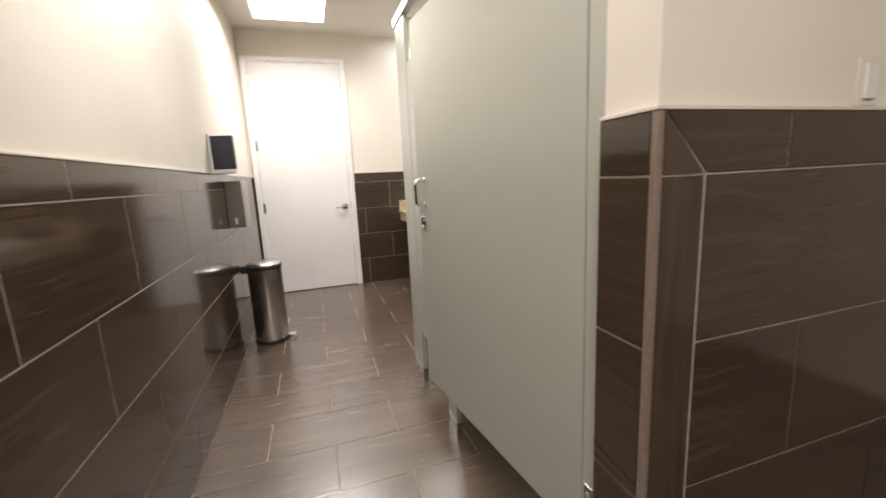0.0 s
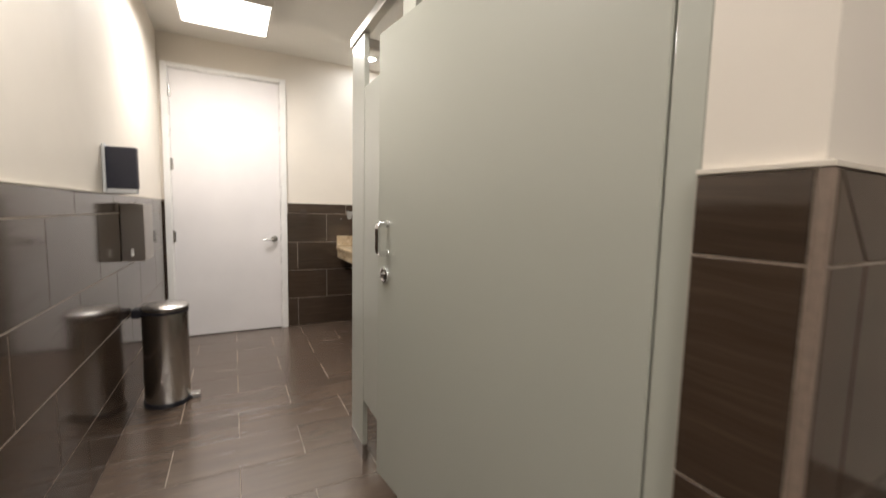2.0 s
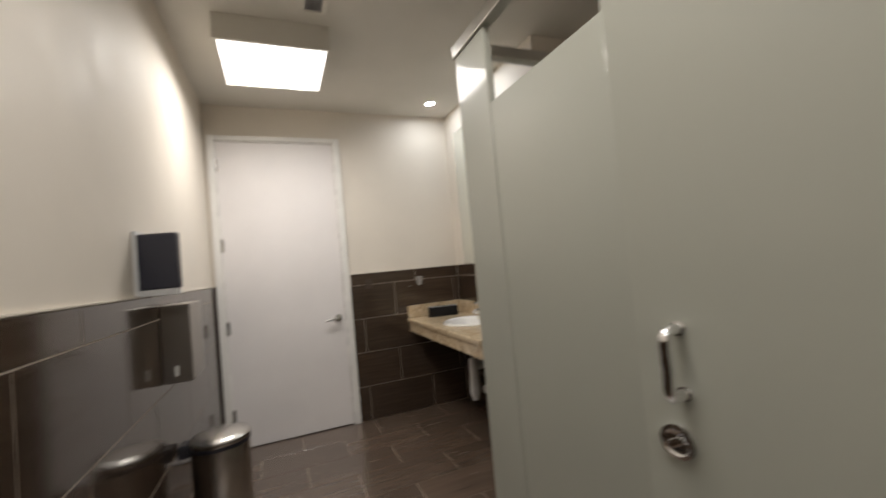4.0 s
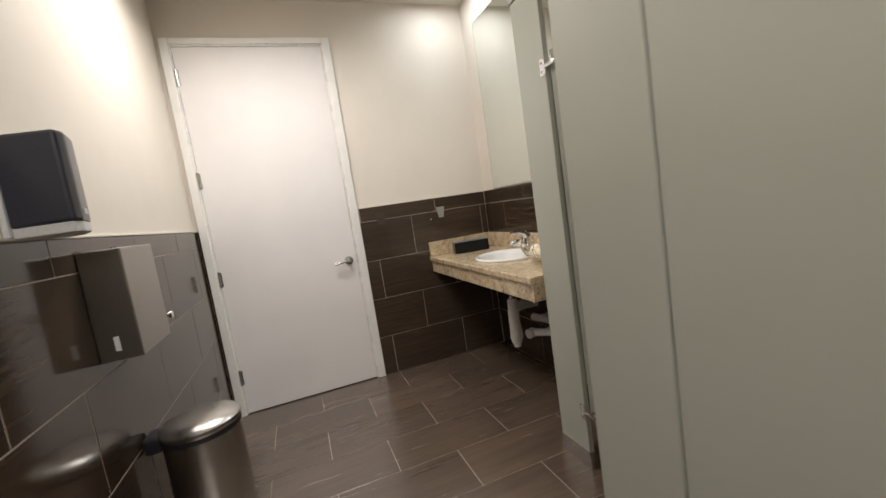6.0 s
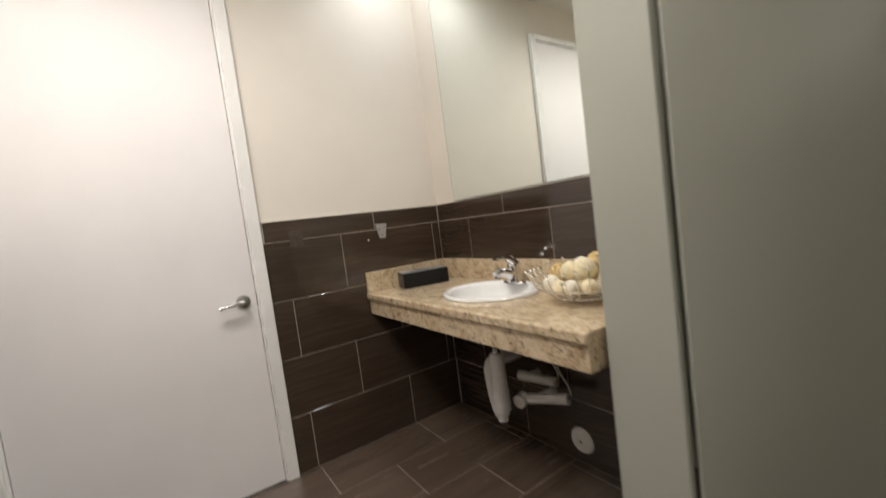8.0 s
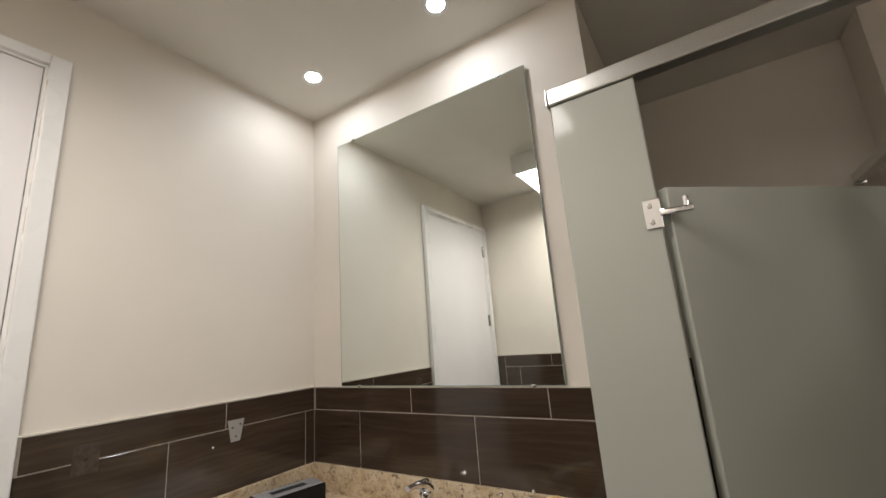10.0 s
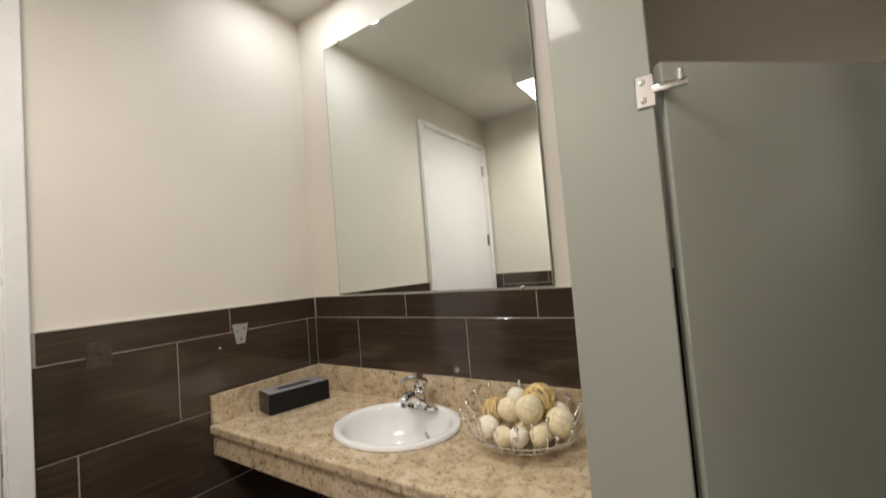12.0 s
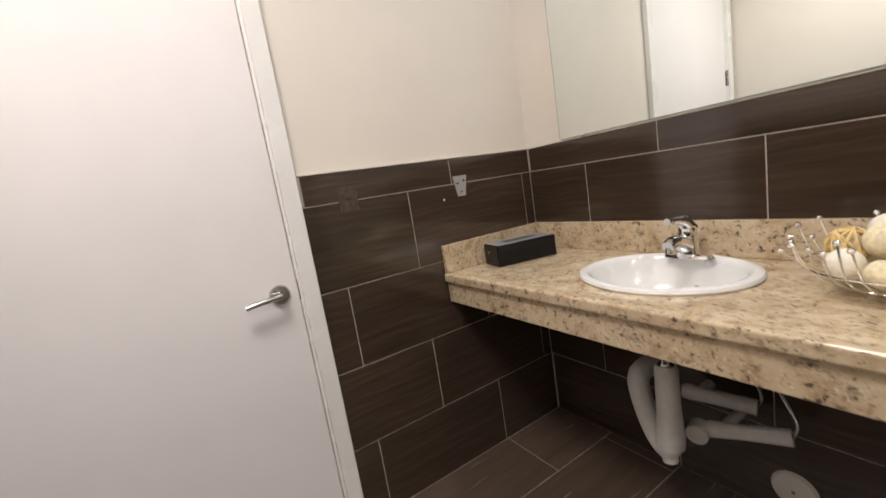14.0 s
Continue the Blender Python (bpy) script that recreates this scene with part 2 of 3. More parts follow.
def tile_mesh(w, h, mat, skew=0.0):
    """A tile with chamfered rim, its back at z = 0; skew slants its first short end (a mitre)."""
    key = (round(w, 3), round(h, 3), mat.name, round(skew, 3))
    if key not in tile_meshes:
        b = bmesh.new()
        e = 0.0009

        def ring(i, z):
            q = [(-w / 2 + i, -h / 2 + i), (w / 2 - i, -h / 2 + i), (w / 2 - i, h / 2 - i), (-w / 2 + i - skew, h / 2 - i)]
            return [b.verts.new((x, y, z)) for x, y in q]
        r0, r1, r2 = ring(0, 0), ring(0, PROUD - e), ring(e, PROUD)
        for p, q in ((r0, r1), (r1, r2)):
            for k in range(4):
                b.faces.new((p[k], p[(k + 1) % 4], q[(k + 1) % 4], q[k]))
        b.faces.new(r2)
        tile_meshes[key] = mesh_of(b, "tile", mat)
    return tile_meshes[key]


def tiles(parent, origin, u, v, n, u0, u1, rows, mat):
    """Lay tiles on a plane. rows: (low, high, a joint's place along u, long axis). origin + u * a + v * b is the plane of the tile backs."""
    u, v, n, origin = Vector(u), Vector(v), Vector(n), Vector(origin)
    turn = Matrix((u, v, n)).transposed().to_4x4()
    for low, high, phase, length in rows:
        k = math.floor((u0 - phase) / length)
        a = phase + k * length
        while a < u1 - 0.006:
            lo, hi = max(a, u0), min(a + length, u1)
            if hi - lo > 0.012:
                ob = new("tile", tile_mesh(hi - lo - JOINT, high - low - JOINT, mat))
                ob.parent = parent
                ob.matrix_basis = Matrix.Translation(origin + u * (lo + hi) / 2 + v * (low + high) / 2) @ turn
            a += length


# ---- the room: left wall at x 0, far wall with the door at y 5.985 ----
FAR, MIR, BACK, CEIL, NEAR = 5.985, 2.158, 3.30, 2.846, -1.30
WAIN = 1.332
TH = 0.12
PF = PROUD + 0.002      # paint lies this far behind the tile faces


def structure(name, bm, mat, label, category):
    return tagged(part(name, bm, mat, None, "", False), label, category, kind="structure")


def grout(parent, bm):
    return part("grout", bm, M_GROUT, parent, "beige grout bed", False)


LEFT_LOWS = [(0.0, 0.296), (0.296, 0.600), (0.600, 0.905), (0.905, 1.228)]
LOWS = [(0.0, 0.306), (0.306, 0.612), (0.612, 0.918), (0.918, 1.226)]

floor = structure("floor", box(-0.14, BACK + 0.14, NEAR - 0.14, FAR + 0.14, -0.12, -0.0025), M_FLOOR_GROUT, "dark wood-grain porcelain tile floor with pale grout lines", "floor")
ceiling = structure("ceiling", box(-0.14, BACK + 0.14, NEAR - 0.14, FAR + 0.14, CEIL, CEIL + 0.12), M_CEIL, "plain off-white painted ceiling", "ceiling")

wall_left = structure("wall_left", box(-PF - TH, -PF, NEAR - 0.14, FAR + 0.14, 0, CEIL), M_WALL, "cream painted wall above glossy dark brown tile wainscot", "wall")
grout(wall_left, box(-PF, -0.0012, NEAR, FAR, 0, WAIN - 0.002))
part("caulk_line", box(-PF, 0.0015, NEAR, FAR, WAIN - 0.001, WAIN + 0.005, 0.001), M_CAULK, wall_left)

b = box(-0.02, 0.07, FAR + PF, FAR + PF + TH, 2.54, CEIL)
b = box(-0.02, 0.061, FAR + PF, FAR + PF + TH, 0, 2.54, bm=b)
b = box(0.07, 1.02, FAR + PF, FAR + PF + TH, 2.54, CEIL, bm=b)
b = box(1.02, MIR + 0.3, FAR + PF, FAR + PF + TH, 0, CEIL, bm=b)
wall_door = structure("wall_door", b, M_WALL, "cream painted wall above dark tile wainscot, holding the white door", "wall")
grout(wall_door, box(1.083, MIR, FAR + 0.0025, FAR + PF, 0, WAIN - 0.002))
part("tile", box(0.0005, 0.040, FAR, FAR + PF - 0.001, 0.0, WAIN - 0.001, 0.001), M_TILE, wall_door, "dark tile sliver beside the door casing", False)
part("caulk_line", box(1.083, MIR, FAR - 0.0015, FAR + PF, WAIN - 0.001, WAIN + 0.005, 0.001), M_CAULK, wall_door)

# wall with the mirror; it ends beside the first stall and returns to the stall's back wall
RET = 4.44
wall_mirror = structure("wall_mirror", box(MIR + PF, BACK + 0.14, RET + PF, FAR + 0.14, 0, CEIL), M_WALL, "cream painted wall above dark tile wainscot behind the vanity", "wall")
grout(wall_mirror, box(MIR + 0.0025, MIR + PF, RET, FAR, 0, WAIN - 0.002))
grout(wall_mirror, box(MIR + PF, BACK, RET + 0.0025, RET + PF, 0, WAIN - 0.002))
part("caulk_line", box(MIR - 0.0015, MIR + PF, RET, FAR, WAIN - 0.001, WAIN + 0.005, 0.001), M_CAULK, wall_mirror)

wall_back = structure("wall_back", box(BACK + PF, BACK + PF + TH, NEAR - 0.14, RET + PF, 0, CEIL), M_WALL, "cream painted stall back wall above dark tiles", "wall")
grout(wall_back, box(BACK + 0.0025, BACK + PF, 3.43, RET, 0, WAIN - 0.002))

wall_pier = structure("wall_pier", box(3.06, BACK + PF, 1.76, 3.43, 0, CEIL), M_WALL, "plain cream painted pier at the back of the stalls", "wall")

# stub wall between the entry and the wide stall
SX, SY0, SY1 = 1.127, 1.620, 1.760
wall_stub = structure("wall_stub", box(SX + PF, BACK + PF, SY0 + PF, SY1, 0, CEIL), M_WALL, "cream painted wall end wrapped in dark brown tiles", "wall")
grout(wall_stub, box(SX + PF, BACK, SY0 + 0.0025, SY0 + PF, 0, WAIN - 0.002))
grout(wall_stub, box(SX + 0.0025, SX + PF, SY0 + PF, SY1, 0, WAIN - 0.002))
part("corner_edge", box(SX, SX + 0.014, SY0, SY0 + 0.014, 0, WAIN, 0.003), M_BAND, wall_stub, "pale rounded tile edge on the wall corner")
part("caulk_line", box(SX - 0.001, SX + PF, SY0 - 0.001, SY1, WAIN - 0.001, WAIN + 0.006, 0.001), M_CAULK, wall_stub)
part("caulk_line", box(SX + PF, BACK, SY0 - 0.001, SY0 + PF, WAIN - 0.001, WAIN + 0.006, 0.001), M_CAULK, wall_stub)

# never in view: closes the room, its wainscot keeps reflections on the stub dark
wall_entry = structure("wall_entry", box(-0.14, BACK + 0.14, NEAR - TH, NEAR, 0, CEIL), M_WALL, "unseen cream closing wall with dark wainscot added to darken reflections", "wall")
grout(wall_entry, box(0.0, BACK, NEAR, NEAR + 0.004, 0, WAIN - 0.002))

# ---- door ----
door = root("door_1", pose(0, FAR, 0), "tall white flush door, closed, with four nickel hinges", "door", kind="structure")
part("leaf", box(0.0765, 1.0155, 0.004, 0.048, 0.008, 2.532, 0.002), M_DOOR, door)
part("door_stop", box(0.062, 0.0745, -0.001, 0.1, 0, 2.5345, 0.001), M_CASING, door)
part("door_stop", box(1.0175, 1.030, -0.001, 0.1, 0, 2.5345, 0.001), M_CASING, door)
part("door_stop", box(0.062, 1.030, -0.001, 0.1, 2.5345, 2.548, 0.001), M_CASING, door)
for x0, x1, z0, z1 in ((0.013, 0.066, 0, 2.583), (1.026, 1.082, 0, 2.583), (0.066, 1.026, 2.544, 2.583)):
    part("casing", box(x0, x1, -0.019, PF, z0, z1, 0.005, 3), M_CASING, door)
part("threshold", box(0.075, 1.017, 0.004, 0.09, 0.0, 0.007, 0.001), M_GAP, door, "dark metal threshold")
for z in (2.335, 1.665, 0.985, 0.275):
    h = part("hinge", tube([(0.0755, -0.004, z - 0.055), (0.0755, -0.004, z + 0.055)], 0.0075, 12), M_SATIN, door, "satin nickel hinge knuckle")
    part("hinge_leaf", box(0.077, 0.092, 0.0005, 0.0035, z - 0.05, z + 0.05), M_SATIN, h)
hd = part("door_handle", lathe([(0, 0), (0.033, 0), (0.034, 0.004), (0.030, 0.010), (0.014, 0.012), (0.012, 0.045), (0, 0.046)], 28, m=Matrix.Translation((0.955, 0.004, 0.957)) @ Matrix.Rotation(radians(90), 4, "X")), M_SATIN, door, "satin nickel lever handle")
part("lever", tube(curve_pts([(0.955, -0.040, 0.957), (0.93, -0.046, 0.957), (0.88, -0.048, 0.954), (0.845, -0.046, 0.949)], 5), 0.009, 12, radii=None), M_SATIN, hd)
part("strike_plate", box(1.0155, 1.0185, -0.003, 0.02, 0.925, 0.995, 0.001), M_SATIN, door, "small nickel strike plate")

# ---- mirror ----
mir = root("wall_mirror_glass", pose(MIR, 0, 0), "large frameless rectangular wall mirror above the vanity", "mirror")
part("glass", box(-0.005, 0.001, 4.686, 5.778, 1.340, 2.602), M_MIRROR, mir, smooth=False)
b = box(-0.0055, 0.001, 4.684, 4.686, 1.338, 2.604)
b = box(-0.0055, 0.001, 5.778, 5.780, 1.338, 2.604, bm=b)
b = box(-0.0055, 0.001, 4.686, 5.778, 1.338, 1.340, bm=b)
b = box(-0.0055, 0.001, 4.686, 5.778, 2.602, 2.604, bm=b)
part("polished_edge", b, M_MIRROR_EDGE, mir, smooth=False)
part("backing", box(0.001, PF, 4.69, 5.774, 1.344, 2.598), M_GAP, mir, smooth=False)
for y, z in ((5.66, 1.338), (4.80, 1.338), (5.66, 2.604), (4.80, 2.604)):
    part("clip", box(-0.010, 0.0, y - 0.008, y + 0.008, z - 0.005, z + 0.005, 0.0015), M_CHROME, mir, "small chrome mirror clip")

# ---- toilet partitions ----
FX = 1.14        # front of the wide stall
GX = 1.655       # front of the narrow stall
PT = 0.025       # sheet thickness
PB, PTOP = 0.29, 1.85
RAIL0, RAIL1 = 2.100, 2.145


def sheet(name, label, x0, x1, y0, y1, z0, z1, bevel=0.003):
    o = root(name, pose((x0 + x1) / 2, (y0 + y1) / 2, 0), label, "partition", "toilet partitions")
    w, d = (x1 - x0) / 2, (y1 - y0) / 2
    part("sheet", box(-w, w, -d, d, z0, z1, bevel), M_STALL, o)
    return o


def pilaster(x0, x1, y0, y1, label, top=RAIL0):
    o = sheet("partition_pilaster", label, x0, x1, y0, y1, 0.004, top - 0.002)
    w, d = (x1 - x0) / 2 + 0.002, (y1 - y0) / 2 + 0.002
    b = box(-w, w, -d, d, 0.0, 0.085, 0.002)
    part("shoe", b, M_SATIN, o, "brushed metal floor shoe")
    return o


def rail(x0, x1, y0, y1, label, z=RAIL0):
    o = root("partition_headrail", pose((x0 + x1) / 2, (y0 + y1) / 2, z), label, "headrail", "partition headrails")
    w, d = (x1 - x0) / 2, (y1 - y0) / 2
    part("channel", box(-w, w, -d, d - 0.004, 0, RAIL1 - RAIL0, 0.004), M_ALU, o)
    part("end_cap", box(-w - 0.001, w + 0.001, d - 0.004, d, -0.001, RAIL1 - RAIL0 + 0.001, 0.001), M_SATIN, o, "flat metal end cap")
    part("bracket", box(-w + 0.002, w - 0.002, -d, -d + 0.03, -0.012, 0.002, 0.001), M_SATIN, o)
    return o


pilaster(FX, FX + PT, 3.345, 3.555, "grey coated metal pilaster at the wide stall's corner")
pilaster(FX, FX + PT, 2.745, 2.860, "slim grey pilaster beside the wide stall's door")
pilaster(FX, FX + PT, SY1, 1.812, "narrow grey pilaster against the tiled wall end")
sheet("partition_panel", "grey coated front panel between two pilasters", FX + 0.002, FX + PT - 0.002, 2.864, 3.341, PB + 0.03, PTOP)
rail(FX - 0.008, FX + PT + 0.008, SY1, 3.562, "silver aluminium headrail over the wide stall's front")
side_rail = root("partition_headrail", pose(FX + PT + 0.012, 3.526, RAIL0), "silver aluminium headrail over the panel between the stalls", "headrail", "partition headrails")
part("channel", box(0, BACK - FX - PT - 0.012, -0.020, 0.020, 0, RAIL1 - RAIL0, 0.004), M_ALU, side_rail)
part("bracket", box(BACK - FX - PT - 0.045, BACK - FX - PT - 0.012, -0.019, 0.019, -0.012, 0.002, 0.001), M_SATIN, side_rail)
sheet("partition_panel", "grey coated side panel between the two stalls", FX + PT + 0.004, BACK - 0.004, 3.520, 3.545, PB, PTOP)
vanity_pilaster = pilaster(GX, GX + PT, 4.279, 4.475, "grey pilaster beside the granite vanity", 2.082)
pilaster(GX, GX + PT, 3.549, 3.672, "grey pilaster that takes the stall door's latch", 2.082)
rail(GX - 0.008, GX + PT + 0.008, 3.549, 4.482, "silver aluminium headrail over the narrow stall's front", 2.082)
sheet("partition_panel", "grey coated side panel next to the vanity", GX + PT + 0.004, MIR - 0.002, 4.452, 4.477, PB, PTOP)

# wide stall's door, hinged at the tiled wall end and standing a little open
DW = 0.950
d1 = root("stall_door", pose(FX + PT / 2, 1.818, 0, 0, 0, 7.3), "wide grey stall door standing slightly open outward", "stall door", "stall doors")
part("sheet", box(-PT / 2, PT / 2, 0, DW, PB + 0.047, PTOP, 0.003), M_STALL, d1)
pull = part("pull_handle", tube(curve_pts([(-PT / 2, DW - 0.075, 1.232), (-0.038, DW - 0.075, 1.232), (-0.050, DW - 0.075, 1.221), (-0.050, DW - 0.075, 1.178), (-0.050, DW - 0.075, 1.147), (-0.038, DW - 0.075, 1.136), (-PT / 2, DW - 0.075, 1.136)], 5), 0.0085, 12), M_CHROME, d1, "chrome D-shaped pull handle")
for z in (1.232, 1.136):
    part("rose", lathe([(0, 0), (0.0115, 0), (0.011, 0.004), (0.0, 0.006)], 20, m=Matrix.Translation((-PT / 2, DW - 0.075, z)) @ Matrix.Rotation(radians(-90), 4, "Y")), M_CHROME, pull)
LOCK = Matrix.Translation((-PT / 2, DW - 0.058, 1.062)) @ Matrix.Rotation(radians(-90), 4, "Y")
lk = part("lock_rose", lathe([(0, 0.006), (0.016, 0.006), (0.020, 0.009), (0.026, 0.007), (0.027, 0.0), (0, 0)], 32, m=LOCK), M_CHROME, d1, "round chrome lock indicator")
part("lock_turn", turned(box(-0.006, 0.006, -0.015, 0.015, 0.006, 0.013, 0.003), LOCK @ Matrix.Rotation(radians(35), 4, "Z")), M_CHROME, lk)
part("lock_window", turned(box(-0.013, -0.008, -0.009, 0.009, 0.006, 0.0068, 0.0004), LOCK), M_GAP, lk, "dark indicator slot")
for z, low in ((0.488, 0.362), (1.76, 1.80)):
    hg = part("hinge_plate", box(-PT / 2 - 0.006, -PT / 2 + 0.002, -0.043, -0.012, z - 0.026, z + 0.022, 0.002), M_SATIN, d1, "small nickel hinge bracket")
    part("screw", lathe([(0, 0), (0.006, 0), (0.005, 0.003), (0, 0.0035)], 14, m=Matrix.Translation((-PT / 2 - 0.006, -0.027, z)) @ Matrix.Rotation(radians(-90), 4, "Y")), M_CHROME, hg)
    part("hinge_shoe", box(-PT / 2 - 0.005, PT / 2 + 0.005, 0.004, 0.085, low - 0.032, low + 0.010, 0.002), M_SATIN, d1, "nickel hinge shoe on the door edge")

# narrow stall's door, hinged at the vanity pilaster and standing half open inward
d2 = root("stall_door", pose(GX + PT / 2 + 0.006, 4.273, 0, 0, 0, 43), "grey stall door hanging half open inward", "stall door", "stall doors")
part("sheet", box(-PT / 2, PT / 2, -0.620, -0.006, PB - 0.01, PTOP - 0.040, 0.003), M_STALL, d2)
part("door_knob", lathe([(0, 0), (0.012, 0), (0.012, 0.003), (0.007, 0.005), (0.009, 0.020), (0.0, 0.022)], 20, m=Matrix.Translation((-PT / 2, -0.565, 1.03)) @ Matrix.Rotation(radians(-90), 4, "Y")), M_CHROME, d2, "small chrome latch knob")


def hinge_kit(pil, z):
    """A hinge on the pilaster's edge; its arm takes the door."""
    x, y = -PT / 2, -0.098
    h = part("hinge", box(x - 0.004, x, y - 0.004, y + 0.030, z - 0.033, z + 0.033, 0.002), M_CHROME, pil, "chrome plated hinge")
    for zz in (-0.018, 0.018):
        part("screw", lathe([(0, 0), (0.006, 0), (0.004, 0.003), (0, 0.003)], 12, m=Matrix.Translation((x - 0.004, y + 0.016, z + zz)) @ Matrix.Rotation(radians(-90), 4, "Y")), M_SATIN, h)
    part("arm", box(x - 0.006, x + 0.010, y - 0.062, y, z - 0.008, z + 0.008, 0.003), M_CHROME, h)
    part("pin", tube([(x - 0.004, y - 0.050, z + 0.004), (x - 0.004, y - 0.050, z + 0.024)], 0.006, 12), M_CHROME, h)


hinge_kit(vanity_pilaster, 1.752)
hinge_kit(vanity_pilaster, 0.275)
kp = root("latch_keeper", pose(GX, 3.672, 1.03), "chrome latch keeper on the pilaster edge", "latch", "")
part("plate", box(-0.004, 0.024, -0.022, 0.004, -0.017, 0.017, 0.002), M_SATIN, kp)
part("stop", box(-0.008, 0.012, 0.004, 0.040, -0.014, 0.014, 0.004), M_CHROME, kp)

# ---- vanity ----
CT = 0.866
CX0, CY0 = 1.598, 4.497
van = root("vanity_counter", pose(0, 0, 0), "beige speckled granite vanity top with backsplash and apron", "counter")
SCX, SCY, SRX, SRY = 1.898, 5.235, 0.214, 0.250


def slab_with_hole():
    b = bmesh.new()
    n = 48
    outer, inner = [], []
    for k in range(n):
        a = 2 * math.pi * k / n
        dx, dy = math.cos(a), math.sin(a)
        inner.append((SCX + dx * (SRX - 0.022), SCY + dy * (SRY - 0.022)))
        t = min(((MIR - 0.002 - SCX) / dx if dx > 1e-9 else (CX0 - SCX) / dx if dx < -1e-9 else 9), ((FAR - 0.002 - SCY) / dy if dy > 1e-9 else (CY0 - SCY) / dy if dy < -1e-9 else 9))
        outer.append((SCX + dx * t, SCY + dy * t))
    for z, flip in ((CT, False), (CT - 0.032, True)):
        o = [b.verts.new((x, y, z)) for x, y in outer]
        i = [b.verts.new((x, y, z)) for x, y in inner]
        if not flip:
            ot, it = o, i
        for k in range(n):
            b.faces.new((o[k], o[(k + 1) % n], i[(k + 1) % n], i[k]))
    for top, low in ((ot, o), (it, i)):
        for k in range(n):
            b.faces.new((top[k], top[(k + 1) % n], low[(k + 1) % n], low[k]))
    return b


part("slab", slab_with_hole(), M_GRANITE, van, smooth=False)
b = box(CX0 - 0.004, CX0 + 0.03, CY0 - 0.001, FAR - 0.001, CT - 0.036, CT + 0.0015, 0.008, 3)
part("front_edge", b, M_GRANITE, van, "rounded granite front edge")
part("side_edge", box(CX0 + 0.03, MIR - 0.002, CY0 - 0.002, CY0 + 0.02, CT - 0.034, CT + 0.001, 0.004, 2), M_GRANITE, van)
part("apron", box(CX0 + 0.010, CX0 + 0.030, CY0 + 0.003, FAR - 0.001, CT - 0.122, CT - 0.034, 0.002), M_GRANITE, van, "granite apron under the front edge")
part("side_apron", box(CX0 + 0.030, MIR - 0.002, CY0 + 0.003, CY0 + 0.022, CT - 0.122, CT - 0.034, 0.002), M_GRANITE, van)
part("backsplash", box(MIR - 0.020, MIR - 0.0008, CY0, FAR - 0.001, CT + 0.001, CT + 0.118, 0.002), M_GRANITE, van, "low granite backsplash")
part("side_splash", box(CX0 + 0.004, MIR - 0.021, FAR - 0.020, FAR - 0.0008, CT + 0.001, CT + 0.118, 0.002), M_GRANITE, van)

# oval drop-in basin
bas = root("wash_basin", pose(SCX, SCY, CT), "white oval drop-in porcelain basin in the granite", "sink")
prof = [(0.99, 0.001), (1.0, 0.006), (0.985, 0.014), (0.93, 0.018), (0.88, 0.015), (0.845, 0.004), (0.82, -0.02), (0.76, -0.075), (0.62, -0.115), (0.40, -0.132), (0.12, -0.138), (0.10, -0.142), (0.0, -0.142)]
part("bowl", lathe(prof, 56, SRX, SRY), M_PORCELAIN, bas)
part("under_bowl", lathe([(0.84, -0.001), (0.83, -0.03), (0.77, -0.085), (0.63, -0.127), (0.40, -0.146), (0.0, -0.152)], 40, SRX, SRY), M_PORCELAIN, bas)
part("drain", lathe([(0, 0.002), (0.018, 0.002), (0.022, 0.0), (0.022, -0.006)], 24, m=Matrix.Translation((0, 0, -0.139))), M_CHROME, bas, "chrome drain")

# single-lever faucet on the basin's rear ledge
fc = root("faucet", pose(SCX + 0.158, SCY + 0.0, CT + 0.014), "polished chrome single-lever faucet on the basin rim", "faucet")
part("base_plate", turned(lathe([(0, 0.014), (0.5, 0.014), (0.9, 0.010), (1.0, 0.0)], 32), Matrix.Diagonal((0.026, 0.078, 1, 1))), M_CHROME, fc)
part("body", lathe([(0.034, 0.006), (0.033, 0.02), (0.029, 0.05), (0.027, 0.072), (0.028, 0.084), (0.024, 0.096), (0.0, 0.100)], 32), M_CHROME, fc)
part("spout", tube(curve_pts([(0.0, 0, 0.034), (-0.045, 0, 0.056), (-0.088, 0, 0.066), (-0.118, 0, 0.058)], 6), 0.016, 18, radii=[0.027 - 0.010 * k / 18 for k in range(19)]), M_CHROME, fc)
part("aerator", tube([(-0.108, 0, 0.052), (-0.112, 0, 0.036)], 0.011, 16), M_SATIN, fc)
part("lever", turned(tube(curve_pts([(0.010, 0, 0.094), (-0.018, 0, 0.122), (-0.062, 0, 0.135), (-0.112, 0, 0.139)], 5), 0.01, 16, radii=[0.027 - 0.017 * min(1, k / 11) for k in range(16)]), Matrix.Diagonal((1, 1, 0.97, 1))), M_CHROME, fc)
part("lever_cap", lathe([(0.0, 0.009), (0.012, 0.007), (0.017, 0.0)], 20, m=Matrix.Translation((-0.002, 0, 0.128))), M_CHROME, fc)

